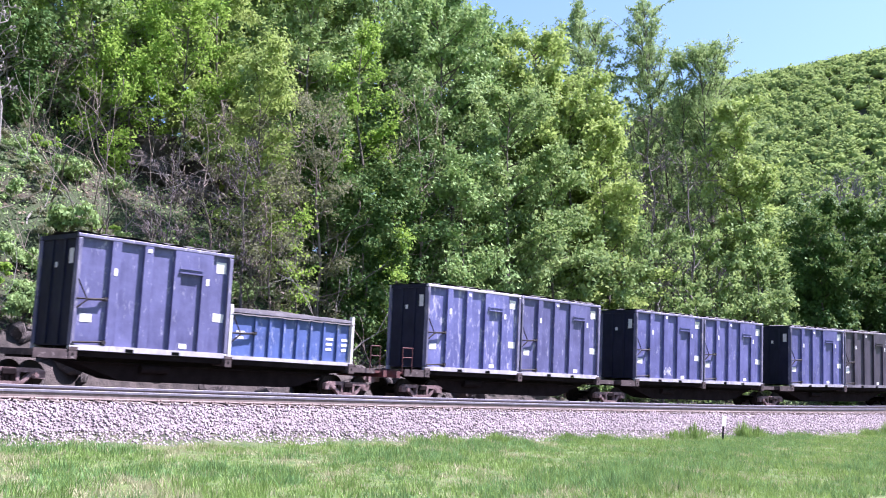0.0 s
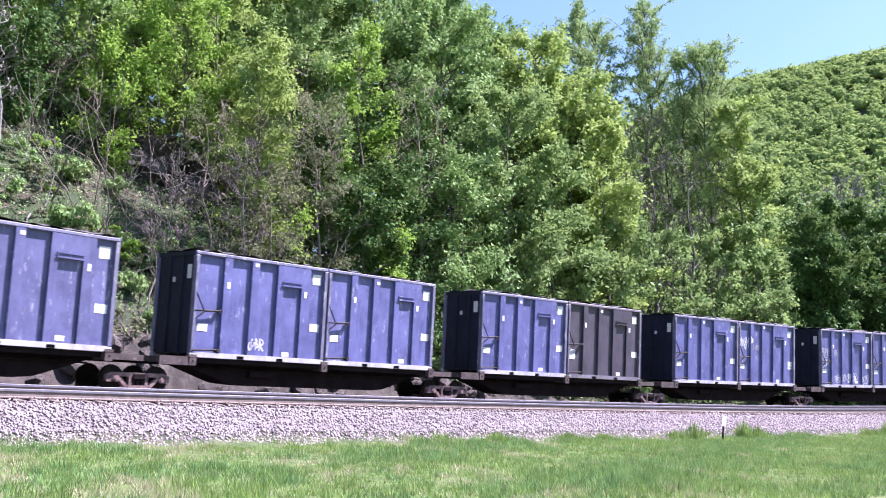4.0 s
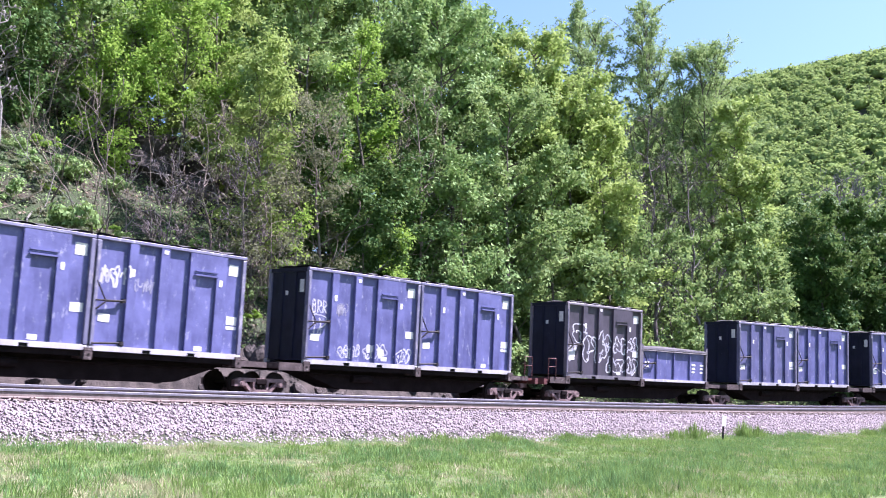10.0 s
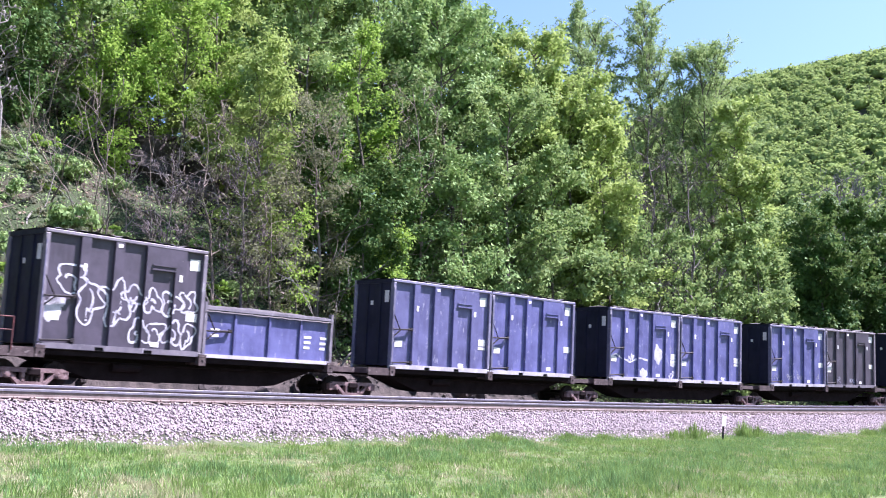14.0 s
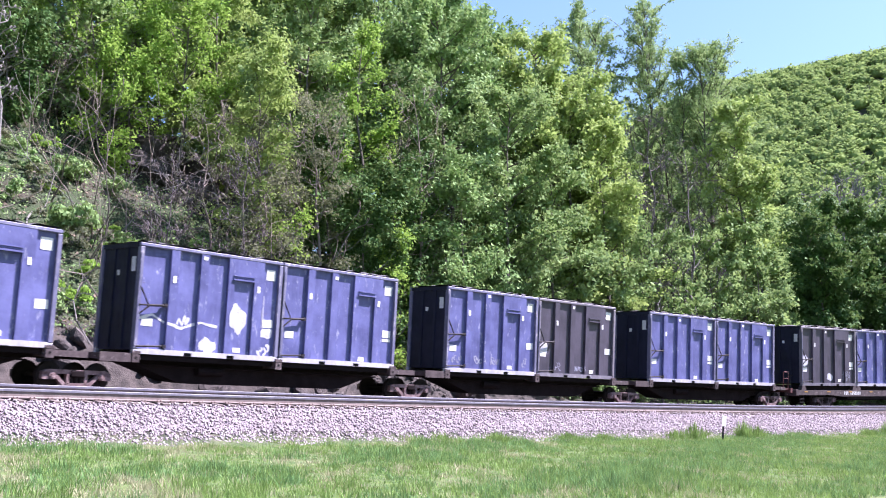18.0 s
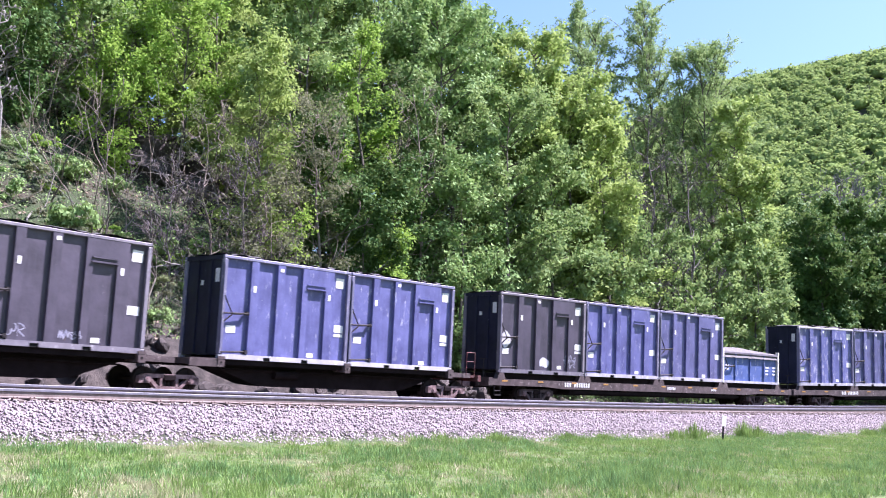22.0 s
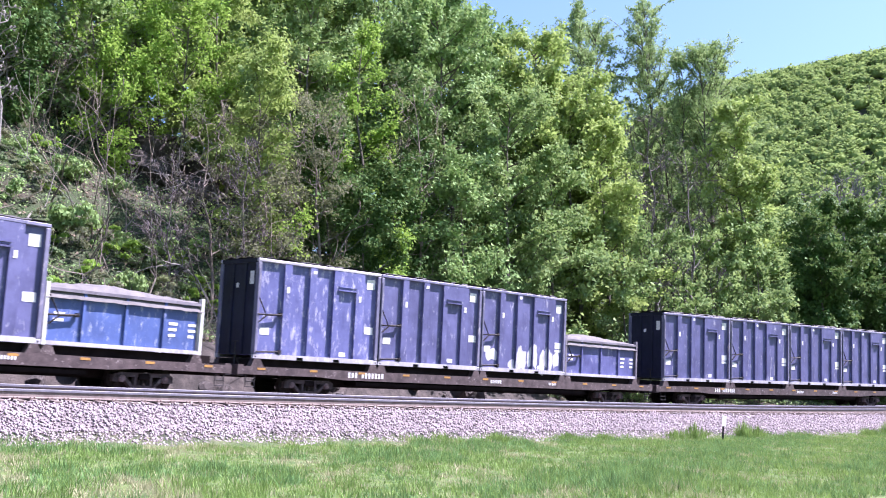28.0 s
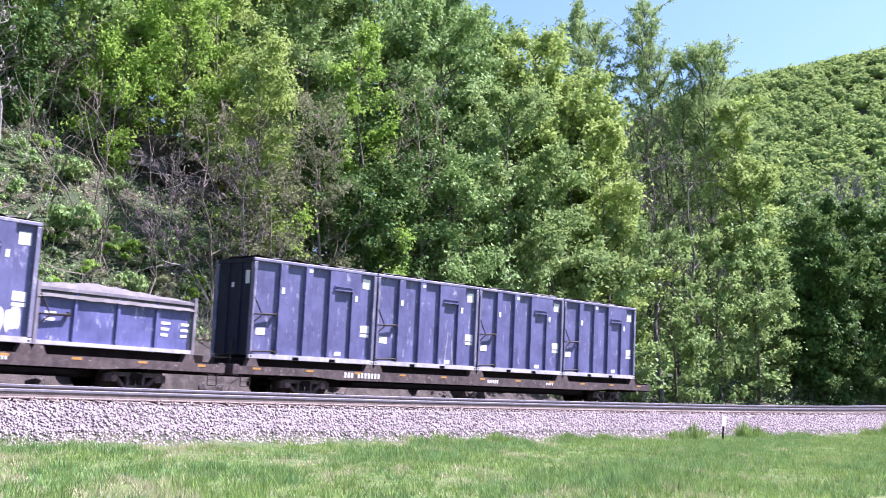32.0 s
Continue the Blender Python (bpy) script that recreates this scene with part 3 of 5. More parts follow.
def graffiti(c, strokes, mat, label, width=0.05):
    """Sprayed strokes on a container's near side: each a run of (x, z) in metres, drawn as thin bent ribbons on its panels and posts."""
    for run in strokes:
        sh, pts = Shape(), []
        for (x0, z0), (x1, z1) in zip(run, run[1:]):
            k = max(1, int(math.hypot(x1 - x0, z1 - z0) / 0.05))
            pts += [Vector((x0 + (x1 - x0) * i / k, 0, z0 + (z1 - z0) * i / k)) for i in range(k)]
        pts.append(Vector((run[-1][0], 0, run[-1][1])))
        deep = [side_depth(p.x, p.z) - 0.001 for p in pts]
        i = 0
        while i < len(pts):
            e = i
            while e + 1 < len(pts) and deep[e + 1] == deep[i]:
                e += 1
            seg, n, y = pts[i:e + 1], e + 1 - i, deep[i]
            if n > 1:
                left, right = [], []
                for m, p in enumerate(seg):
                    d = (seg[min(m + 1, n - 1)] - seg[max(m - 1, 0)]).normalized()
                    o = Vector((-d.z, 0, d.x)) * width * (0.5 + 0.12 * math.sin(7 * p.x + 9 * p.z))
                    left.append(p + o), right.append(p - o)
                ring = [(q.x, yy, q.z) for yy in (y - 0.006, y) for q in left + right]
                faces = [(0, n, 3 * n, 2 * n), (n - 1, 3 * n - 1, 4 * n - 1, 2 * n - 1)]
                for m in range(n - 1):
                    faces += [(m, m + 1, n + m + 1, n + m), (m, 2 * n + m, 2 * n + m + 1, m + 1), (n + m, n + m + 1, 3 * n + m + 1, 3 * n + m)]
                sh.add(ring, faces)
            i = e + 1
        if sh.v:
            part("graffiti", sh, mat, c, label)


def bubble(r, x0, x1, z0, z1, letters):
    """Fat outlined throw-up letters that overlap, each with an inner curl."""
    runs, w, h = [], (x1 - x0) / letters, (z1 - z0) / 2
    for i in range(letters):
        cx, cz = x0 + w * (i + 0.5), (z0 + z1) / 2 + r.uniform(-0.2, 0.2) * h
        k, ph, tilt = r.choice((2, 3, 3, 4)), r.uniform(0, 6.3), r.uniform(-0.4, 0.4)
        loop = []
        for j in range(25):
            a = j * 2 * math.pi / 24
            q = 1 + 0.30 * math.sin(k * a + ph) + 0.12 * math.sin(5 * a + 2 * ph)
            loop.append((cx + w * 0.52 * q * math.cos(a) + tilt * h * 0.3 * math.sin(a), cz + h * 0.8 * q * math.sin(a)))
        runs.append(loop)
        a0 = r.uniform(0, 6.3)
        runs.append([(cx + w * 0.17 * math.cos(a0 + j * 0.6), cz + h * (0.28 * math.sin(a0 + j * 0.6) + 0.06 * j - 0.2)) for j in range(7)])
        if r.random() < 0.6:
            runs.append([(cx - w * 0.1, cz - h * 0.8), (cx - w * 0.02, cz - h * 0.3), (cx + w * 0.12, cz - h * 0.45)])
    return runs


def scrawl(r, x0, x1, z0, z1, letters):
    """Loose bubble letters and zigzags that fill a field."""
    runs, w, h = [], (x1 - x0) / letters, (z1 - z0) / 2
    cz = (z0 + z1) / 2
    for i in range(letters):
        cx, kind = x0 + w * (i + 0.5), r.randrange(4)
        a0 = r.uniform(0, 6.3)
        if kind == 0:       # a lobed outline
            k, ph = r.choice((2, 3, 4)), r.uniform(0, 6)
            runs.append([(cx + w * 0.5 * (0.75 + 0.3 * math.sin(k * a + ph)) * math.cos(a + a0), cz + h * (0.75 + 0.3 * math.sin(k * a + ph)) * math.sin(a + a0)) for a in (j * 0.42 for j in range(16))])
            runs.append([(cx - w * 0.15, cz + h * 0.1), (cx + w * 0.05, cz + h * 0.35), (cx + w * 0.15, cz - h * 0.05)])
        elif kind == 1:     # zigzag
            n = r.randrange(5, 9)
            runs.append([(cx - w * 0.5 + w * j / n + r.uniform(-0.1, 0.1) * w, cz + (1 if j % 2 else -1) * h * r.uniform(0.45, 1.0)) for j in range(n + 1)])
        elif kind == 2:     # two hooks
            for sgn in (-1, 1):
                runs.append([(cx + sgn * w * 0.22 + w * 0.24 * math.cos(a0 + j * 0.6), cz + sgn * h * 0.3 + h * 0.6 * math.sin(a0 + j * 0.6)) for j in range(r.randrange(6, 11))])
        else:               # a stem with a loop
            runs.append([(cx - w * 0.3, cz - h), (cx - w * 0.22, cz + h * 0.2), (cx - w * 0.3, cz + h), (cx + w * 0.2, cz + h * 0.8), (cx + w * 0.42, cz + h * 0.3), (cx + w * 0.1, cz), (cx - w * 0.2, cz - h * 0.1), (cx + w * 0.45, cz - h)])
    return runs


def blobs(c, r, spots, mat, label):
    """Filled sprayed patches with ragged outlines, laid in upright strips that follow the posts."""
    for x, z, rx, rz in spots:
        ph, step, run, last = r.uniform(0, 6), 0.03, [], None
        n = int(2 * rx / step)
        for i in range(n + 1):
            px = x - rx + (i + 0.5) * step
            q = math.sqrt(max(0.0, 1 - ((px - x) / rx) ** 2)) ** 0.7
            up, dn = q * rz * (0.85 + 0.2 * math.sin(9 * px + ph) + r.uniform(-0.1, 0.1)), q * rz * (0.85 + 0.2 * math.sin(11 * px - ph) + r.uniform(-0.1, 0.1))
            y = side_depth(px, z) if i < n and up + dn > 0.03 else None
            if y != last:
                if len(run) > 1:
                    part("graffiti", Shape().slab([(a, b) for a, b, _ in run] + [(a, b) for a, _, b in run[::-1]], last - 0.006, last), mat, c, label)
                run, last = [], y
            if y is not None:
                run.append((px, z + up, z - dn))


# bogie
def side_frame_mesh():
    sh = Shape()
    y0, y1 = -0.09, 0.09
    sh.slab([(-1.18, 0.58), (-0.98, 0.66), (0.98, 0.66), (1.18, 0.58), (1.18, 0.44), (0.98, 0.52), (-0.98, 0.52), (-1.18, 0.44)], y0, y1)
    for m in (-1, 1):
        sh.slab([(m * 1.20, 0.58), (m * 1.20, 0.34), (m * 0.98, 0.34), (m * 0.88, 0.52)], y0, y1)
        sh.slab([(m * 0.90, 0.54), (m * 0.74, 0.54), (m * 0.34, 0.18), (m * 0.46, 0.13)], y0, y1)
        sh.slab([(m * 0.36, 0.54), (m * 0.26, 0.54), (m * 0.26, 0.20), (m * 0.36, 0.20)], y0, y1)
    sh.slab([(-0.46, 0.24), (0.46, 0.24), (0.42, 0.10), (-0.42, 0.10)], y0, y1)
    return sh.mesh("side_frame", TRUCK)


SIDE_FRAME = side_frame_mesh()
SIDE_FRAME_DARK = SIDE_FRAME.copy()
SIDE_FRAME_DARK.materials[0] = DECK
SPRING = Shape().bar((0, 0, 0.22), (0, 0, 0.45), 0.06, 8).mesh("spring", WHEEL)
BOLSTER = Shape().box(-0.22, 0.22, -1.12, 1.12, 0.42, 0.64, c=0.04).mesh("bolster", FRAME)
CAP = Shape().bar((0, -0.02, 0), (0, 0.10, 0), 0.12, 10).bar((0, -0.05, 0), (0, -0.02, 0), 0.07, 8).mesh("axle_cap", TRUCK)


def wheelset_mesh():
    sh = Shape().bar((0, -1.08, 0), (0, 1.08, 0), 0.075, 10)
    for m in (-1, 1):
        sh.bar((0, m * 0.70, 0), (0, m * 0.83, 0), 0.43, 20).bar((0, m * 0.685, 0), (0, m * 0.715, 0), 0.455, 20)
        sh.bar((0, m * 0.82, 0), (0, m * 0.87, 0), 0.16, 10)
        for i in range(5):      # cast ribs, so that the turning shows
            a = i * 2 * math.pi / 5
            sh.bar((0.15 * math.cos(a), m * 0.835, 0.15 * math.sin(a)), (0.40 * math.cos(a), m * 0.835, 0.40 * math.sin(a)), 0.03, 4)
    return sh.mesh("wheelset", WHEEL)


WHEELSET = wheelset_mesh()
WHEELS = []


def bogie(car, x, frame_=None):
    b = part("bogie", BOLSTER, None, car, "dusty cast-steel bogie", at(x, 0, 0))
    for y in (-0.98, 0.98):
        part("side_frame", frame_ or SIDE_FRAME, None, b, at=at(0, y, 0))
        for sx in (-0.16, 0.0, 0.16):
            part("spring", SPRING, None, b, at=at(sx, y, 0))
    for wx in (-0.86, 0.86):
        WHEELS.append((part("wheelset", WHEELSET, None, b, at=at(wx, 0, 0.455)), wx))
        part("axle_cap", CAP, None, b, at=at(wx, -1.09, 0.455))
    return b


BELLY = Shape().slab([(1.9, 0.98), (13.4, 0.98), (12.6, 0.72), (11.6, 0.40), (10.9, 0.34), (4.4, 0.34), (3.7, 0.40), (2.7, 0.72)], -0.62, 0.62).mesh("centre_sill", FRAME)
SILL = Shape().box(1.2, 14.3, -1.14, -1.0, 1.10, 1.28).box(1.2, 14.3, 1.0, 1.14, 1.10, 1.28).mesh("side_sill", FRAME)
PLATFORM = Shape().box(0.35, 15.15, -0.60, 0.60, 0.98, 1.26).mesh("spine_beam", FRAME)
SADDLE = Shape().box(-0.16, 0.16, -1.30, 1.30, 1.02, 1.285, c=0.03).box(-0.16, 0.16, -1.33, -1.275, 1.285, 1.38).mesh("container_saddle", DECK)
LOCK = Shape().box(-0.14, 0.14, -0.02, 0.0, -0.14, 0.14).mesh("corner_lock", DECK)
LOCKHOLE = Shape().bar((0, -0.008, 0), (0, 0.0, 0), 0.045, 8).mesh("lock_hole", SHADOWGAP)
ENDDECK = Shape().box(0.3, 1.7, -1.24, 1.24, 1.06, 1.26).box(0.3, 1.7, -1.30, -1.24, 1.00, 1.30).mesh("end_platform", DECK)
PIPE = Shape().bar((2, -0.72, 0.93), (13.4, -0.72, 0.90), 0.03).bar((4.5, -0.70, 0.8), (5.6, -0.70, 0.8), 0.16, 10).mesh("brake_gear", FRAME)
STEP = Shape().bar((0, 0, 0), (0, 0, 1.0), 0.022).bar((0.55, 0, 0), (0.55, 0, 1.0), 0.022).bar((0, 0, 1.0), (0.55, 0, 1.0), 0.022).bar((0, 0, 0.6), (0.55, 0, 0.6), 0.018).mesh("handrail", REDPAINT)
UNIT_CENTRE = 6.23


def spine_unit(front_end, rear_end):
    """One platform of an articulated spine car for two containers. Its x runs from the leading bogie at 0 to the next at 15.5."""
    u = tagged(new("spine_car_unit"), "near-black brown articulated container car platform with a deep centre sill", "rail car", "platforms of the spine cars")
    sh = at(-7.75, 0, 0)
    part("centre_sill", BELLY, None, u, at=sh)
    part("spine_beam", PLATFORM, None, u, at=sh)
    part("side_sill", SILL, None, u, at=sh)
    part("brake_gear", PIPE, None, u, at=sh)
    for x in (1.62, 7.71, 13.8):
        part("container_saddle", SADDLE, None, u, "rust-brown container saddle with a corner lock", at(x - 7.75, 0, 0))
        lock = part("corner_lock", LOCK, None, u, "rust-brown lock plate with a round hole", at(x - 7.75, -1.302, 1.14))
        part("lock_hole", LOCKHOLE, None, lock, at=at(0, -0.021, 0.02))
    part("end_platform", ENDDECK, None, u, at=at(-7.75, 0, 0))
    part("end_platform", ENDDECK, None, u, at=at(7.75, 0, 0, 0, 0, 180))
    bogie(u, -7.75 + (1.6 if front_end else -0.3))
    if rear_end:
        bogie(u, 7.75 - 1.6)
    for flag, m in ((front_end, -1), (rear_end, 1)):
        if flag:
            part("end_sill", Shape().box(m * 7.9 - 0.1, m * 7.9 + 0.1, -1.4, 1.4, 0.92, 1.20).box(min(m * 6.4, m * 7.9), max(m * 6.4, m * 7.9), -1.22, 1.22, 1.08, 1.18), REDPAINT, u, "faded red end sill and platform")
            part("handrail", STEP, None, u, "faded red handrail", at(m * 7.35 - 0.27, -1.32, 1.18))
            part("coupler", Shape().box(min(m * 7.8, m * 8.3), max(m * 7.8, m * 8.3), -0.11, 0.11, 0.72, 0.98).box(min(m * 8.15, m * 8.4), max(m * 8.15, m * 8.4), -0.2, 0.14, 0.68, 1.0), TRUCK, u, "rusty knuckle coupler")
    return u


def flat_car():
    """An 89-foot flat car for four containers."""
    f = tagged(new("flat_car"), "long rust-brown intermodal flat car with amber side reflectors", "rail car", "flat cars at the train's end")
    h = 13.45
    part("deck", Shape().box(-h, h, -1.28, 1.28, 1.02, 1.10), DECK, f)
    for side in (-1, 1):
        part("side_sill", Shape().slab([(-h, 1.10), (h, 1.10), (h, 0.80), (9.6, 0.80), (8.4, 0.72), (-8.4, 0.72), (-9.6, 0.80), (-h, 0.80)], side * 1.30 - 0.03, side * 1.30 + 0.03), DECK, f, "rust-brown side sill")
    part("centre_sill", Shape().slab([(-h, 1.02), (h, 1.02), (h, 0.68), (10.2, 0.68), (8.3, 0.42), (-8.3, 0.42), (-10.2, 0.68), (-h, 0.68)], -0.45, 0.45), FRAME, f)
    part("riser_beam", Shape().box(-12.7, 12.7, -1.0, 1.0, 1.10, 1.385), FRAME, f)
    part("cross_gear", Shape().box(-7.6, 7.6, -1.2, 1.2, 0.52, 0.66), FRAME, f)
    for x in (-9.9, 9.9):
        bogie(f, x, SIDE_FRAME_DARK)
    for x in (-13.3, 13.3):
        part("end_sill", Shape().box(x - 0.12, x + 0.12, -1.3, 1.3, 0.74, 1.16), DECK, f)
        m = 1 if x > 0 else -1
        part("coupler", Shape().box(min(x, x + m * 0.55), max(x, x + m * 0.55), -0.12, 0.12, 0.72, 0.98).box(min(x + m * 0.4, x + m * 0.65), max(x + m * 0.4, x + m * 0.65), -0.2, 0.14, 0.68, 1.0), TRUCK, f, "rusty knuckle coupler")
        part("grab_iron", Shape().bar((0, 0, 0.72), (0, 0, 0.3), 0.02).bar((0.4, 0, 0.72), (0.4, 0, 0.3), 0.02).bar((0, 0, 0.3), (0.4, 0, 0.3), 0.02).bar((0, 0, 0.5), (0.4, 0, 0.5), 0.02), LATCH, f, at=at(x - 0.2 - m * 0.4, -1.34, 0.05))
    part("brake_stand", Shape().bar((0, 0, 1.1), (0.0, 0, 2.0), 0.03).bar((0, -0.22, 2.0), (0, 0.22, 2.0), 0.02).bar((0, 0, 1.5), (0.25, 0, 1.1), 0.02), LATCH, f, at=at(-13.2, -0.7, 0))
    for x in np.arange(-12.4, 12.7, 2.48):
        part("reflector", Shape().box(-0.18, 0.18, -0.008, 0.0, -0.04, 0.04), AMBER, f, "amber reflective strip", at(float(x), -1.331, 1.02))
    for i in range(4):
        for dx in (0.2, 5.96):
            part("pedestal", Shape().slab([(-0.28, 1.10), (0.28, 1.10), (0.14, 1.388), (-0.14, 1.388)], -1.26, -1.0), DECK, f, "rust-brown container pedestal", at(-12.75 + PITCH * i + dx, 0, 0))
            part("pedestal", Shape().slab([(-0.28, 1.10), (0.28, 1.10), (0.14, 1.388), (-0.14, 1.388)], 1.0, 1.26), DECK, f, at=at(-12.75 + PITCH * i + dx, 0, 0))
    for i, (x, n, sz) in enumerate(((-8.1, 11, 0.21), (0.4, 6, 0.15), (4.6, 5, 0.13))):
        for j in range(n):
            if not (i == 0 and j == 3):
                part("lettering_bar", Shape().box(-sz * 0.24, sz * 0.24, -0.006, 0, -sz * 0.5, sz * 0.5), WHITE, f, "white painted lettering bar", at(x + j * sz * 0.85, -1.331, 0.93))
    return f


# ---- the train: its order. Each row: where the leading container's front stands at the start, and what is carried ----
SPINE = [(-17.94, "dull", "tub_bright", 0, 1), (-1.37, "worn", "dull", 1, 0), (14.12, "blue", "blue", 0, 0), (29.60, "blue", "black", 0, 0), (45.11, "blue", "blue", 0, 0), (60.55, "blue", "blue", 0, 1),
         (77.03, "black", "tub_dark", 1, 0), (92.65, "dull", "blue", 0, 0), (107.95, "blue", "blue", 0, 0), (123.46, "blue", "black", 0, 0), (138.93, "blue", "blue", 0, 1)]
FLATS = [(154.65, ("black", "blue", "dull", "tub_mid")), (181.83, ("worn", "dull", "dull", "tub_grey")), (209.1, ("dull", "dull", "dull", "dull"))]
TUBS = {"tub_bright": (TUBBLUE, TARP_BLACK, "low bright-blue waste container under a black tarp"), "tub_dark": (BLUE, TARP_BLACK, "low dark-blue waste container under a shiny black tarp"),
        "tub_mid": (TUBBLUE, TARP_GREY, "low blue waste container under a grey tarp"), "tub_grey": (BLUE, TARP_GREY, "low dark-blue waste container under a humped grey tarp")}
RUNNING = []            # (thing, s of its carrier at the start, half base, pose on the carrier)
LOADS = {}


def load(kind, seed):
    return tub_container(*TUBS[kind], seed) if kind.startswith("tub") else tall_container(kind, seed)


for _i, (_s, _a, _b, _f, _r) in enumerate(SPINE):
    _u = spine_unit(_f, _r)
    RUNNING.append((_u, _s + UNIT_CENTRE, 7.75, Matrix()))
    for _j, _k in enumerate((_a, _b)):
        _c = load(_k, 10 * _i + _j)
        LOADS[_i, _j] = _c
        RUNNING.append((_c, _s + UNIT_CENTRE, 7.75, at(-UNIT_CENTRE + PITCH * _j, 0, 1.296)))
for _i, (_s, _kinds) in enumerate(FLATS):
    _u = flat_car()
    RUNNING.append((_u, _s + 12.75, 9.9, Matrix()))
    for _j, _k in enumerate(_kinds):
        _c = load(_k, 300 + 10 * _i + _j)
        LOADS["flat", _i, _j] = _c
        RUNNING.append((_c, _s + 12.75, 9.9, at(-12.75 + PITCH * _j, 0, 1.398)))

SPEED, GAIN = 6.862, 0.00029


def way(t):
    return SPEED * t + 0.5 * GAIN * t * t


def motions():
    for thing, s, half, on in RUNNING:
        walk(thing, [(t / 2, car_pose(s - way(t / 2), half) @ on) for t in range(65)])
    for wheel, wx in WHEELS:
        walk(wheel, [(t / 10, pose(wx, 0, 0.455, 0, -math.degrees(way(t / 10) / 0.455), 0)) for t in range(321)])


# ---- plants ----
def leaf_quads(p, out, size, rs, aspect=0.66, wild=0.55):
    """A small leaf at every point of p, facing roughly along out."""
    n = len(p)
    nrm = out + rs.normal(size=(n, 3)) * wild + np.array((0, 0, 0.35))
    nrm /= np.linalg.norm(nrm, axis=1)[:, None]
    t = np.cross(nrm, rs.normal(size=(n, 3)))
    t /= np.linalg.norm(t, axis=1)[:, None]
    b = np.cross(nrm, t)
    sz = (size * rs.uniform(0.55, 1.4, n))[:, None]
    t, b = t * sz * 0.5, b * sz * 0.5 * aspect
    v = np.stack([p - t * 0.9 + b * 1.25, p + t - nrm * sz * 0.12, p - t * 0.8 - b * 1.25], 1).reshape(-1, 3)
    return v, np.arange(3 * n).reshape(n, 3)


def clumpy(rs, centres, radii, n, flat=0.75):
    """Points on many small domed clumps, and the way that each faces."""
    centres, radii = np.asarray(centres, float), np.asarray(radii, float)
    pick = rs.choice(len(centres), n, p=radii ** 2 / (radii ** 2).sum())
    d = rs.normal(size=(n, 3))
    d /= np.linalg.norm(d, axis=1)[:, None]
    d[:, 2] = np.where(d[:, 2] < -0.35, -0.4 * d[:, 2], d[:, 2])
    rad = radii[pick] * rs.uniform(0.35, 1.0, n) ** 0.6
    return centres[pick] + d * rad[:, None] * np.array((1, 1, flat)), d


def branch(sh, a, d, length, r, rs, depth, tips, bend=0.25, fan=(2, 4), n=5, fine=0.013):
    """A tapered limb in bent pieces that forks."""
    p, d = Vector(a), Vector(d).normalized()
    steps = 3
    for i in range(steps):
        q = p + d * length / steps
        sh.bar(p, q, r * (1 - 0.45 * i / steps), n, r * (1 - 0.45 * (i + 1) / steps))
        p = q
        d = (d + Vector(rs.normal(size=3)) * bend * 0.5 + Vector((0, 0, 0.05))).normalized()
    if depth == 0:
        tips.append(tuple(p))
        return
    for _ in range(rs.randint(*fan)):
        branch(sh, p, (d + Vector(rs.normal(size=3)) * 0.55 + Vector((0, 0, 0.12))).normalized(), length * rs.uniform(0.55, 0.8), max(r * 0.52, fine), rs, depth - 1, tips, bend, fan, 3, fine)


def envelope(u, shape):
    """The crown's half-width at u of its height, as a share of the spread."""
    if shape == "column":
        return 0.50 + 0.50 * max(0.0, math.sin(math.pi * min(1, 0.15 + 0.85 * u))) ** 0.7 * (1 - 0.25 * u)
    return max(0.12, 1 - (abs(u - 0.45) / 0.60) ** 2.6) ** 0.5


def spread_leaves(rs, cs, rad, way_, n, size, leaf, root, name="crown"):
    """Leaves in loose sprays: cs centres, rad their reach, way_ the twig's run at each."""
    cs, rad, way_ = np.asarray(cs, float), np.asarray(rad, float), np.asarray(way_, float)
    pick = rs.choice(len(cs), n, p=rad ** 1.6 / (rad ** 1.6).sum())
    g = np.clip(rs.normal(size=(n, 3)), -1.7, 1.7) * np.array((1, 1, 0.75)) * 0.5
    tilt = rs.normal(size=(len(cs), 3)) * 0.45 + np.array((0, 0, 0.25))
    pts = cs[pick] + g * rad[pick][:, None] + way_[pick] * (rs.uniform(-1.1, 1.1, n) * rad[pick])[:, None]
    v, f = leaf_quads(pts, g * 0.7 + tilt[pick], size, rs, wild=0.5)
    return part(name, big_mesh(name, v, f, leaf), None, root)


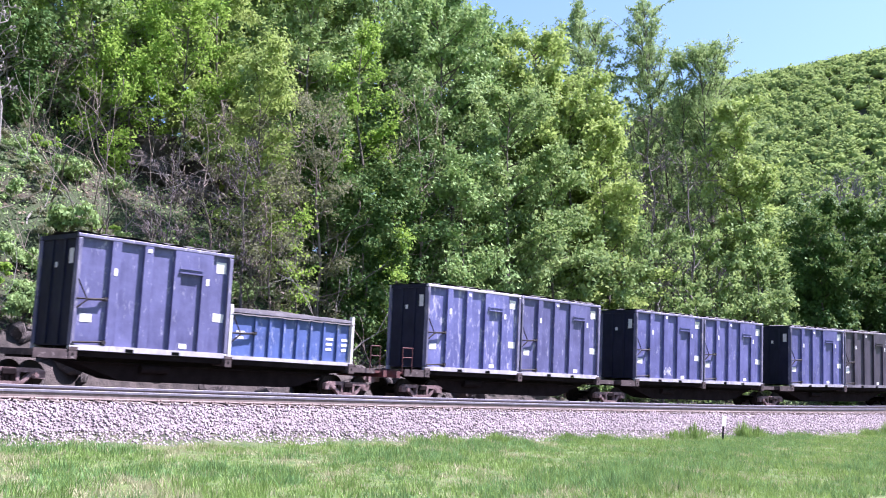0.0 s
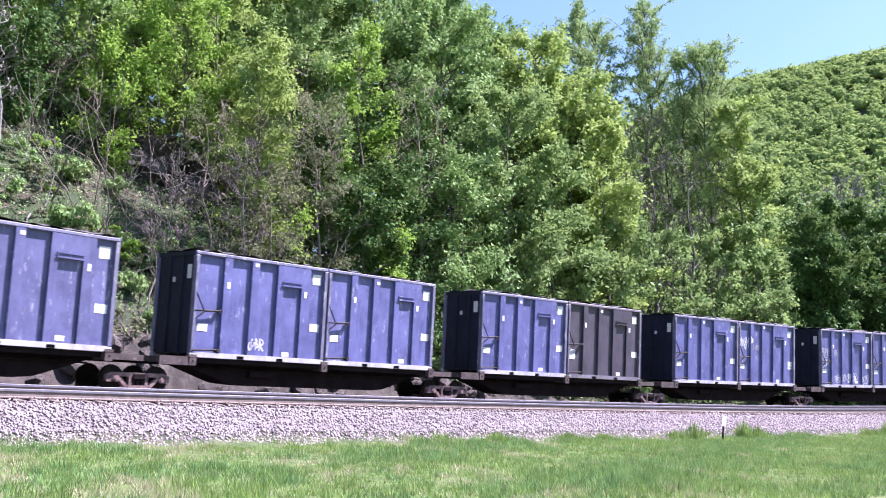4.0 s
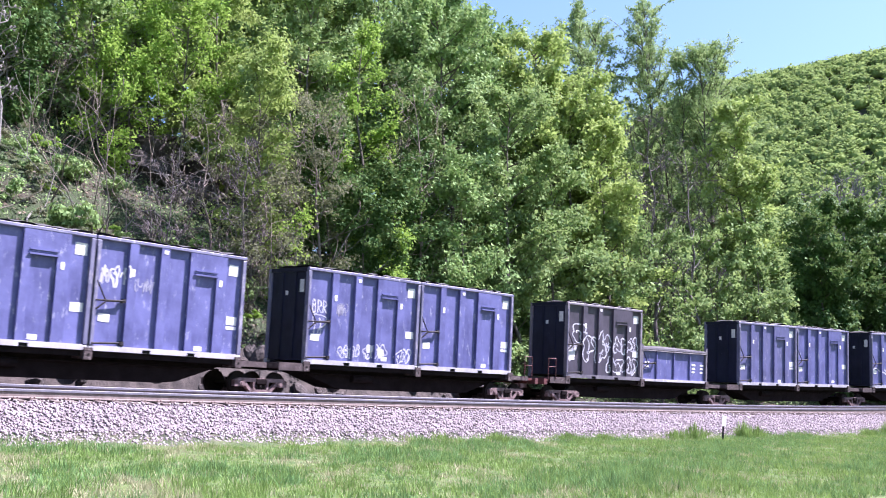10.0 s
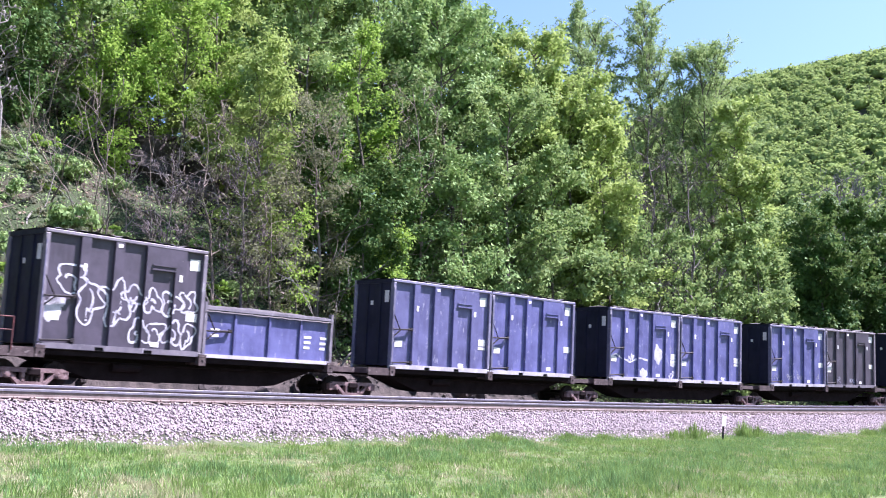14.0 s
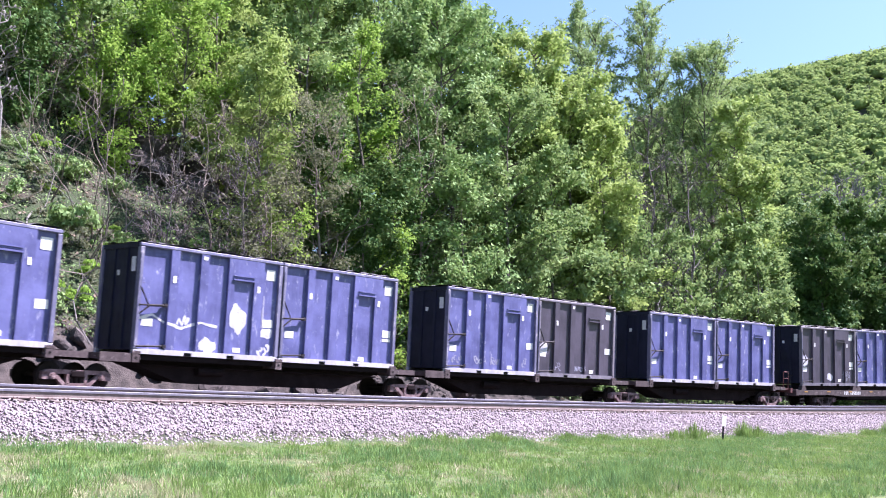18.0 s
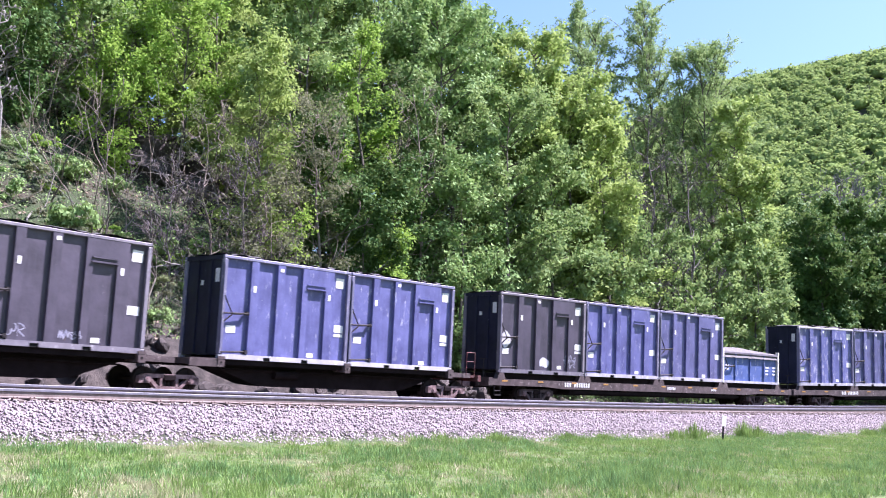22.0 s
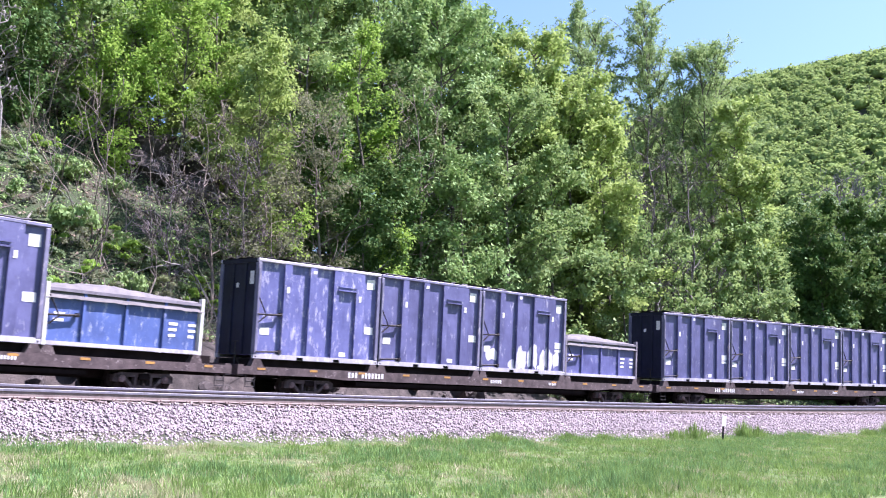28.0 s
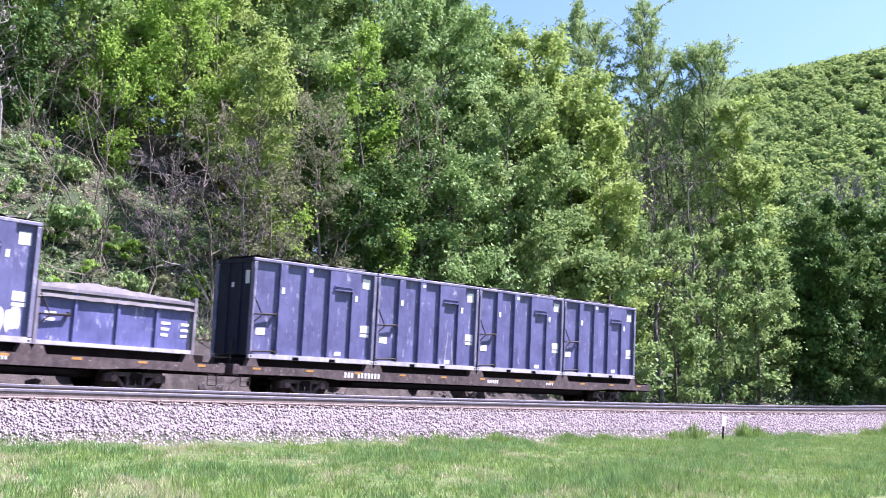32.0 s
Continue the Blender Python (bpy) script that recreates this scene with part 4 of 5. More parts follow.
def tree(name, label, x, y, height, spread, leaf, n, size, seed, bark=None, low=0.25, clump=0.8, shape="round", twigs=2, sunk=0.25, limbs=9, thick=1.0):
    """A tree: a bent trunk, limbs that fork, and sprays of leaves along them. low: the crown's foot as a share of the height; n: leaves."""
    rs = np.random.RandomState(seed)
    bark = bark or BARK
    root = tagged(new(name), label, "tree", "trees on the hillside")
    root.location = (x, y, float(ground_z(x, y)) - sunk)
    r0 = max(0.05, min(0.22, height * 0.0085)) * thick
    top = Vector((rs.normal() * 0.03 * height, rs.normal() * 0.03 * height, height * 0.94))
    tr, p = Shape(), Vector((0, 0, 0))
    line = [p]
    for i in range(1, 8):
        q = top * (i / 7) + Vector((rs.normal() * 0.010 * height, rs.normal() * 0.010 * height, 0))
        tr.bar(p, q, r0 * (1.02 - (i - 1) / 7.6), 8, r0 * (1.02 - i / 7.6))
        p = q
        line.append(q)
    part("trunk", tr, bark, root)
    if twigs > 2:
        for i in range(limbs):
            u = low + (0.9 - low) * (i + rs.uniform(0, 0.8)) / limbs
            k = min(int(u / 0.94 * 7), 6)
            base = line[k].lerp(line[k + 1], min(1.0, u / 0.94 * 7 - k))
            ang = i * 2.4 + rs.uniform(-0.5, 0.5)
            reach = spread * envelope((u - low) / (1 - low), shape) * rs.uniform(0.8, 1.05)
            sh, tips = Shape(), []
            branch(sh, base, (math.cos(ang), math.sin(ang), rs.uniform(0.35, 0.9)), reach * (0.5 if n else 0.55), r0 * 0.40 * (1.1 - u * 0.7), rs, twigs, tips, fan=(2, 4), fine=0.024 if n else 0.036)
            part("limb", sh, bark, root)
    if not n:
        return root
    steep = 1.7 if shape == "column" else 0.55
    cs, rad, ways = [], [], []
    count = int(12 + height * spread * 0.36 * (1 - low) ** 0.5)
    for i in range(count):
        u = (i + rs.uniform(0, 1)) / count
        z = low + (0.97 - low) * u
        k = min(int(z / 0.94 * 7), 6)
        base = line[k].lerp(line[k + 1], min(1.0, z / 0.94 * 7 - k))
        ang = i * 2.4 + rs.uniform(-0.6, 0.6)
        reach = spread * envelope(u, shape) * rs.uniform(0.62, 1.12)
        rise = steep * rs.uniform(0.4, 1.2) + 1.4 * max(0.0, u - 0.75)
        d = Vector((math.cos(ang), math.sin(ang), rise)).normalized()
        run = reach / max(0.35, math.hypot(d.x, d.y)) * (0.72 if shape == "column" else 0.92)
        run = min(run, (height * 0.98 - base.z) / max(0.3, d.z) + 0.3)
        a, pts = base, [base]
        for j in range(4):
            d = (d + Vector(rs.normal(size=3)) * 0.16 + Vector((0, 0, 0.06 - 0.07 * j))).normalized()
            a = a + d * run / 4
            pts.append(a)
        sh = Shape()
        for j in range(4):
            sh.bar(pts[j], pts[j + 1], r0 * 0.30 * (1 - 0.2 * j), 3, r0 * 0.30 * (0.8 - 0.2 * j) + 0.004)
        for j in range(2, 5):
            cs.append(pts[j]), rad.append(clump * rs.uniform(0.35, 0.75)), ways.append((pts[j] - pts[j - 1]).normalized())
        for j in range(rs.randint(3, 5)):
            t = rs.uniform(0.3, 1.0) * 3.99
            o = pts[int(t)].lerp(pts[int(t) + 1], t % 1)
            e = (d + Vector(rs.normal(size=3)) * 0.75 + Vector((0, 0, 0.15))).normalized()
            m = max(0.5, run * rs.uniform(0.14, 0.38))
            sh.bar(o, o + e * m, 0.018, 3, 0.006)
            for w in (0.5, 1.0):
                cs.append(o + e * m * w), rad.append(clump * rs.uniform(0.3, 0.8)), ways.append(e)
        if twigs <= 2:
            part("limb", sh, bark, root)
    spread_leaves(rs, [tuple(c) for c in cs], rad, [tuple(w) for w in ways], int(n * 1.35), size * 0.92, leaf, root)
    return root


def shrub(name, label, r, h, leaf, n, size, seed, stems=4, bark=None):
    """A many-stemmed bush at the origin."""
    rs = np.random.RandomState(seed)
    root = tagged(new(name), label, "shrub", "bushes along the bank")
    sh, tips = Shape(), []
    for i in range(stems):
        a = i * 2.4
        branch(sh, (0.15 * math.cos(a), 0.15 * math.sin(a), -0.25), (0.7 * math.cos(a), 0.7 * math.sin(a), rs.uniform(0.6, 1.5)), h * 0.5, 0.022, rs, 1, tips, 0.4, (2, 4), 3)
    tagged(part("twiggy_stem", sh, bark or TWIG, root), kind="stuff")
    if n:
        c = np.array(tips) * np.array((r / 1.2, r / 1.2, 1)) * rs.uniform(0.6, 1.15, (len(tips), 1))
        c[:, 2] = np.clip(c[:, 2], 0.15, h)
        pts, out = clumpy(rs, c, np.full(len(c), 0.40) * rs.uniform(0.5, 1.3, len(c)), int(n * 1.3))
        v, f = leaf_quads(pts, out, size * 0.88, rs)
        part("foliage", big_mesh("foliage", v, f, leaf), None, root)
    return root
TREES = [
    ("deep", 34.80, 91.61, 17.83, 4.80),
    ("deep", 42.31, 98.11, 18.13, 4.98),
    ("deep", 41.01, 100.25, 17.64, 5.08),
    ("deep", 31.41, 89.66, 15.57, 3.60),
    ("deep", 38.32, 93.45, 16.62, 4.60),
    ("deep", 30.60, 87.72, 10.60, 2.55),
    ("deep", 30.09, 87.58, 13.77, 2.79),
    ("light", 25.00, 89.40, 25.00, 3.50),
    ("light", 26.60, 88.60, 18.60, 2.70),
    ("tall", 23.50, 90.74, 31.10, 4.89),
    ("tall", 21.77, 94.44, 30.75, 3.81),
    ("tall", 27.09, 95.95, 31.52, 3.87),
    ("tall", 18.05, 97.34, 35.28, 4.64),
    ("tall", 20.63, 96.10, 31.93, 3.56),
    ("tall", 13.03, 92.69, 32.14, 3.45),
    ("tall", 12.40, 94.74, 33.13, 3.54),
    ("tall", 16.66, 100.63, 32.95, 3.66),
    ("tall", 16.30, 96.00, 33.2, 3.8),
    ("tall", 19.20, 98.40, 33.6, 3.6),
    ("tall", 25.27, 93.65, 32.30, 4.15),
    ("tall", 10.17, 94.23, 30.88, 3.18),
    ("bare", 14.78, 74.88, 21.88, 3.07),
    ("bare", 18.04, 78.16, 20.53, 3.18),
    ("light", 8.15, 76.57, 25.86, 4.60),
    ("light", 10.79, 76.24, 23.17, 3.00),
    ("light", 9.60, 74.90, 20.50, 4.40),
    ("light", 9.00, 78.50, 23.50, 4.40),
    ("dark", 3.26, 83.94, 26.85, 4.60),
    ("dark", 1.22, 85.99, 28.40, 5.00),
    ("dark", 4.77, 79.86, 23.79, 3.60),
    ("dark", -0.44, 83.00, 26.10, 4.40),
    ("dark", 3.24, 73.93, 16.30, 3.60),
    ("dark", 6.80, 83.72, 17.42, 4.00),
    ("light", 11.46, 73.71, 19.69, 3.61),
    ("light", 7.67, 76.37, 22.73, 3.78),
    ("dark", 1.03, 71.66, 25.62, 5.60),
    ("dark", 4.20, 79.96, 26.39, 3.33),
    ("pale", 3.72, 66.65, 19.05, 4.74),
    ("pale", 6.78, 68.13, 15.53, 3.68),
    ("dark", 0.83, 63.18, 13.46, 3.24),
    ("dark", -1.42, 72.12, 21.33, 3.20),
    ("olivebare", -1.28, 62.52, 17.80, 2.92),
    ("bright", -4.91, 61.73, 18.79, 2.74),
    ("mid", -3.49, 74.28, 26.16, 4.59),
    ("mid", -7.39, 76.10, 25.83, 4.71),
    ("light", -9.65, 73.92, 22.52, 4.57),
    ("mid", -8.97, 63.31, 19.39, 3.90),
    ("light", -10.37, 57.55, 14.04, 2.70),
    ("light", -13.94, 66.81, 17.58, 4.13),
    ("high", -15.45, 62.36, 14.50, 4.01),
    ("high", -18.17, 60.48, 10.05, 2.81),
    ("high", -22.89, 61.73, 9.17, 3.98),
    # dark leaves here carry the shade of the slope
    ("deep", -23.70, 56.37, 6.97, 3.14),
    ("mid", -20.18, 68.99, 12.80, 5.04),
    ("bright", -18.98, 58.59, 7.87, 2.27),
    ("olivebare", -22.78, 60.36, 5.97, 2.01),
    ("brush", -6.79, 56.94, 13.28, 2.49),
    # deep-green leaves stand in for shaded understory
    ("deep", -2.58, 59.11, 11.68, 2.39),
    ("bright", -2.90, 58.08, 8.08, 1.39),
    ("pale", 15.96, 75.62, 12.37, 3.02),
    ("pale", 20.22, 79.84, 12.49, 3.18),
    ("mid", 12.27, 72.43, 12.96, 2.52),
    ("pale", 23.66, 82.61, 14.22, 3.09),
    ("deadgrey", 43.19, 112.99, 26.6, 4.20),
    ("deadgrey", 47.78, 118.16, 25.6, 3.20),
    ("bare", -10.03, 52.80, 10.58, 1.58),
    ("bare", -13.36, 51.40, 7.41, 1.67),
    ("olivebare", -11.60, 53.31, 10.79, 2.04),
    ("bright", -7.41, 52.68, 8.20, 0.70),
    # understory shade again put into the leaf colour
    ("deep", -4.41, 57.96, 10.05, 1.87),
    ("brush", -8.58, 52.88, 8.86, 1.71),
    ("deadgrey", -19.83, 45.59, 12.91, 0.89),
    ("mid", -14.56, 83.09, 23.69, 5.15),
    ("dark", -10.39, 87.00, 28.54, 5.88),
    ("dark", -5.64, 88.61, 30.53, 5.48),
    ("dark", -1.86, 85.28, 28.26, 2.86),
    # this row and the next: understory shade as dark leaves
    ("deep", -6.35, 61.69, 11.27, 2.51),
    ("deep", -3.14, 64.90, 14.34, 2.66),
    ("brush", -9.80, 58.16, 10.79, 2.22),
    ("mid", -25.44, 60.41, 8.00, 3.74),
    ("dark", -23.53, 65.45, 10.93, 4.06),
    ("mid", -16.05, 73.22, 11.94, 3.65),
    ("light", -3.83, 79.44, 16.45, 3.47),
    ("dark", -14.47, 77.60, 16.72, 3.90),
]
KINDS = {   # name, label, leaf material, leaves per unit of crown, leaf size, crown's foot, clump, bark, shape
    # on the left slope, deep leaves also stand in for understory shade
    "deep": ("maple_tree", "round deep-green maple beside the track", L_DEEP, 330, 0.31, 0.0, 0.95, BARK, "round"),
    "dark": ("maple_tree", "broad dark-green maple in full leaf", L_DARK, 250, 0.31, 0.04, 1.0, BARK, "round"),
    "mid": ("ash_tree", "mid-green broadleaf tree in full leaf", L_MID, 200, 0.31, 0.04, 0.90, BARK, "round"),
    "pale": ("elm_tree", "pale-green broadleaf tree in sunlit spring leaf", L_PALE, 205, 0.31, 0.04, 0.85, BARK, "round"),
    "light": ("oak_tree", "yellow-green broadleaf tree in spring leaf", L_LIGHT, 240, 0.29, 0.04, 0.95, BARK, "round"),
    "bright": ("sapling_tree", "fresh bright-green young tree on the slope", L_BRIGHT, 165, 0.27, 0.0, 0.75, BARK, "round"),
    "high": ("sapling_tree", "fresh bright-green young tree above a rock ledge", L_BRIGHT, 210, 0.27, 0.30, 0.75, BARK, "round"),
    "olive": ("locust_tree", "olive-green tree in thin spring leaf", L_OLIVE, 190, 0.22, 0.0, 0.80, BARK, "round"),
    "brush": ("scrub_tree", "low brownish scrub tree in thin leaf", L_BRUSH, 170, 0.19, 0.0, 0.7, TWIG, "round"),
    "tall": ("poplar_tree", "tall slender tree with sparse leaves", L_POPLAR, 165, 0.19, 0.10, 0.62, BARK, "column"),
    "bare": ("budding_tree", "grey twiggy tree with few buds", L_OLIVE, 10, 0.13, 0.18, 0.8, MAUVEBARK, "column"),
    "olivebare": ("budding_tree", "brownish twiggy tree with small new leaves", L_OLIVE, 80, 0.13, 0.15, 0.7, TWIG, "round"),
    "deadgrey": ("dead_tree", "pale grey leafless dead tree", None, 0, 0.1, 0.55, 0.5, PALEBARK, "round"),
}


def plant(kind, x, y, h, r, seed, share=1.0):
    name, label, leaf, per, size, low, cl, bark, shape = KINDS[kind]
    few = kind in ("bare", "olivebare", "deadgrey", "brush")
    k = min(1.0, math.hypot(x, y) / 86)       # finer leaves where the wood stands close
    return tree(name, label, x, y, h, r, leaf, int(per * r * h * (1 - low) * 0.58 * share * k ** -1.25), size * k * (1.35 if share < 1 else 1.03), seed, bark, low, cl, shape, 4 if kind == "bare" else 3 if few else 1, limbs=20 if few else 8, thick=1.5 if kind == "deadgrey" else 0.95 if few else 1.0)


for _i, (_k, _x, _y, _h, _r) in enumerate(TREES):
    plant(_k, _x, _y, _h, _r, 100 + _i)


def plant_back():
    """The wood that goes on up the hill behind the first trees."""
    r = random.Random(5)
    made = []
    for row, (w, s0, s1, step) in enumerate(((25, -44, 10, 7.5), (32, -50, 18, 6.5), (41, -52, 24, 8.0), (52, -55, 26, 9))):
        s = s0
        while s < s1:
            p = rail_point(s + r.uniform(-1.5, 1.5), 0, 0, w + r.uniform(-2, 2))
            if len(made) < 6:
                made.append(plant(("mid", "dark", "dark", "olive", "light", "mid")[len(made)], p.x, p.y, 12.5, 3.4, 400 + len(made), 0.6))
            else:
                sc = r.uniform(1.35, 1.8) if row > 0 and p.x < -0.07 * p.y else r.uniform(0.75, 1.15)
                copy_thing(made[r.randrange(6)], pose(p.x, p.y, float(ground_z(p.x, p.y)) - 0.3, 0, 0, r.uniform(0, 360)) @ Matrix.Diagonal((sc, sc, sc, 1)))
            s += step * r.uniform(0.8, 1.2)


plant_back()
SHRUBS = [shrub("bush", "rounded grey-green bush on the bank", 1.5, 1.7, L_GREY, 850, 0.19, 1), shrub("bush", "fresh green leafy bush on the bank", 1.4, 1.6, L_MID, 800, 0.19, 2),
          shrub("bush", "bright yellow-green bush on the bank", 1.3, 1.8, L_BRIGHT, 700, 0.19, 3), shrub("bush", "olive thin-leaved bush on the bank", 1.5, 2.2, L_OLIVE, 700, 0.17, 4),
          shrub("thicket", "bare brown thicket of dead twigs", 1.3, 2.0, None, 0, 0.1, 5, 12, PALEBARK), shrub("bush", "dark green leafy bush on the bank", 1.6, 2.0, L_DARK, 700, 0.20, 6),
          shrub("bush", "brownish half-bare bush on the bank", 1.5, 2.0, L_BRUSH, 650, 0.16, 7)]


def plant_bank():
    """Bushes all over the lower hillside, thickest along its foot."""
    r = random.Random(21)
    k = 0
    for row, (w0, w1, step) in enumerate(((7.9, 8.3, 1.8), (8.3, 9.2, 1.5), (9, 10.5, 1.6), (10.8, 12.4, 1.7), (12.8, 14.8, 1.9), (15.2, 17.5, 2.1), (18, 20, 3.4))):
        s = -40.0
        while s < (72 if row < 3 else 40 if row < 5 else 8):
            s += step * r.uniform(0.7, 1.4)
            if row == 0 and (s > 0 or r.random() < 0.35):
                continue
            if row > 4 and -4 < s < 7 and r.random() < 0.75:
                continue
            if row > 3 and s < -6:
                s -= step * 0.4
            p = rail_point(s, 0, 0, r.uniform(w0, w1))
            z = float(ground_z(p.x, p.y)) - 0.1
            sc = r.uniform(0.75, 1.3) * (1 + 0.09 * row) * (0.55 if row == 0 else 1)
            m = pose(p.x, p.y, z, r.uniform(-12, 12), r.uniform(-12, 12), r.uniform(0, 360)) @ Matrix.Diagonal((sc, sc, sc * r.uniform(0.8, 1.2), 1))
            b = SHRUBS[r.choice((0, 1, 1, 1, 2, 2, 5, 4, 6) if s < 2 else (0, 1, 5, 5, 4, 5, 3, 5))]
            if k < len(SHRUBS):
                SHRUBS[k].matrix_basis = m
                k += 1
            else:
                copy_thing(b, m)
    for i in range(80):        # the open sunny slope
        p = rail_point(r.uniform(-24, -4), 0, 0, r.uniform(9.3, 19.5))
        sc = r.uniform(0.6, 1.25)
        copy_thing(SHRUBS[r.choice((0, 1, 1, 2, 2, 3, 5, 6))], pose(p.x, p.y, float(ground_z(p.x, p.y)) - 0.1, r.uniform(-15, 15), r.uniform(-15, 15), r.uniform(0, 360)) @ Matrix.Diagonal((sc, sc, sc, 1)))


plant_bank()


def build_mountain_woods():
    """Tree crowns all over the mountain's near face, in one mesh."""
    rs = np.random.RandomState(8)
    n = 5000
    az, d = np.radians(rs.uniform(10.5, 24.5, n * 6)), rs.uniform(170, 760, n * 6)
    x, y = np.sin(az) * d, np.cos(az) * d
    z = ground_z(x, y)
    q = 0.5 * x + 0.866 * y
    keep = np.where((z > 22) & (q < 630))[0][:n]
    c = np.stack([x[keep], y[keep], z[keep] + 1.6], 1)
    rad = 1.9 + 2.6 * rs.uniform(0, 1, len(c)) ** 1.5
    per = 48
    dirs = rs.normal(size=(len(c), per, 3))
    dirs /= np.linalg.norm(dirs, axis=2)[:, :, None]
    dirs[:, :, 2] = np.where(dirs[:, :, 2] < -0.35, -dirs[:, :, 2], dirs[:, :, 2])
    lump = 0.85 + 0.15 * np.sin(dirs[:, :, 0] * 5 + rad[:, None] * 9) * np.sin(dirs[:, :, 1] * 5)
    p = c[:, None, :] + dirs * (rad[:, None] * lump * rs.uniform(0.78, 1.14, lump.shape))[:, :, None] * np.array((1, 1, 0.95))
    v, f = leaf_quads(p.reshape(-1, 3), dirs.reshape(-1, 3) * 0.65 + np.array((0.1, -0.2, 0.25)), 1.0, rs, 0.95, 0.45)
    # a full heart in each crown
    bm = bmesh.new()
    bmesh.ops.create_icosphere(bm, subdivisions=1, radius=0.70)
    ico = np.array([q.co for q in bm.verts])
    tri = np.array([[q.index for q in g.verts] for g in bm.faces])
    bm.free()
    ico = ico[None] * (1 + 0.18 * np.sin(ico[None, :, 0] * 6 + rad[:, None] * 7) * np.sin(ico[None, :, 1] * 7 + ico[None, :, 2] * 5 + rad[:, None]))[:, :, None]
    cv = (c[:, None, :] + ico * rad[:, None, None]).reshape(-1, 3)
    cf = (np.arange(len(c))[:, None, None] * len(ico[0]) + tri[None]).reshape(-1, 3)
    me = big_mesh("mountain_canopy", cv, cf, L_FAR)
    tagged(new("mountain_canopy", me), "rounded green tree tops on the far mountain", "forest", kind="stuff")
    tagged(new("mountain_woods", big_mesh("mountain_woods", v, f, L_FAR)), "green spring forest covering the far mountain", "forest", kind="stuff")


build_mountain_woods()


# ---- small ground cover ----
def build_grass():
    rs = np.random.RandomState(12)
    for name, label, mat, n, hi in (("meadow_grass", "long green meadow grass", GRASS, 230000, 1.0), ("cool_grass", "tall cool-green meadow grass", GRASS_COOL, 150000, 1.3), ("dry_grass", "pale dry grass among the green", STRAW, 130000, 0.8)):
        s, w = rs.uniform(-40, 46, n * 3), -7.0 - 17.3 * rs.uniform(0, 1, n * 3) ** 1.15
        th, r = PHI - K * s, R0 + w
        x, y = CX - r * np.sin(th), CY + r * np.cos(th)
        ok = (np.abs(x) < 0.46 * y + 1.0) & (y > 11)
        patch = 0.8 * bumps(x, y, 1.9, 4) + 0.5 * bumps(x, y, 0.55, 6) + 0.7 * bumps(x, y, 0.22, 13)
        dry = bumps(x, 0.5 * y, 0.8, 21) + 0.5 * bumps(x, 0.6 * y, 0.3, 17) - 0.035 * np.clip(x, -10, 14)
        ok &= w < -7.35 + 0.3 * bumps(x, y, 0.5, 23)
        soft = rs.uniform(-0.3, 0.3, len(x))
        if name == "dry_grass":
            ok &= (dry + soft > 0.22) | (soft > 0.20)
        if name == "meadow_grass":
            ok &= dry + soft < 0.55
        if name == "cool_grass":
            ok &= (bumps(x, 0.5 * y, 0.9, 31) + soft > 0.0) & (dry + soft < 0.4)
        x, y, w, patch = x[ok][:n], y[ok][:n], w[ok][:n], patch[ok][:n]
        n = len(x)
        tufts = n // 14
        pick = rs.randint(0, tufts, n)
        ang, far = rs.uniform(0, 6.28, n), rs.uniform(0, 1, n) ** 0.6 * 0.15
        tall = (0.6 + 0.8 * rs.uniform(0, 1, tufts) ** 2)[pick]
        x, y, w, patch = x[pick] + np.cos(ang) * far, y[pick] + np.sin(ang) * far, w[pick], patch[pick]
        z = ground_z(x, y)
        h = 0.78 * (0.10 + 0.16 * rs.uniform(0, 1, n) ** 2 + 0.10 * patch + 0.06 * smooth(-14, -20, w)) * hi * tall
        edge = np.exp(-((w + 7.6) / 0.8) ** 2)
        h = np.maximum(0.05, h + edge * (0.02 + 0.22 * np.maximum(0, bumps(x, y, 0.8, 11))))
        a, lean = ang + rs.normal(size=n) * 0.9, rs.uniform(0.05, 0.8, n)
        dx, dy = np.cos(a), np.sin(a)
        b = rs.uniform(0, 6.28, n)
        wd = rs.uniform(0.006, 0.014, n)
        px, py = np.cos(b) * wd, np.sin(b) * wd
        base = np.stack([x, y, z - 0.02], 1)
        tip = base + np.stack([dx * lean * h, dy * lean * h, h * (1.0 - 0.25 * lean)], 1)
        o = np.stack([px, py, 0 * px], 1)
        v = np.stack([base - o, base + o, tip], 1).reshape(-1, 3)
        f = np.arange(3 * n).reshape(n, 3)
        tagged(new(name, big_mesh(name, v, f, mat)), label, "grass", kind="stuff")


build_grass()


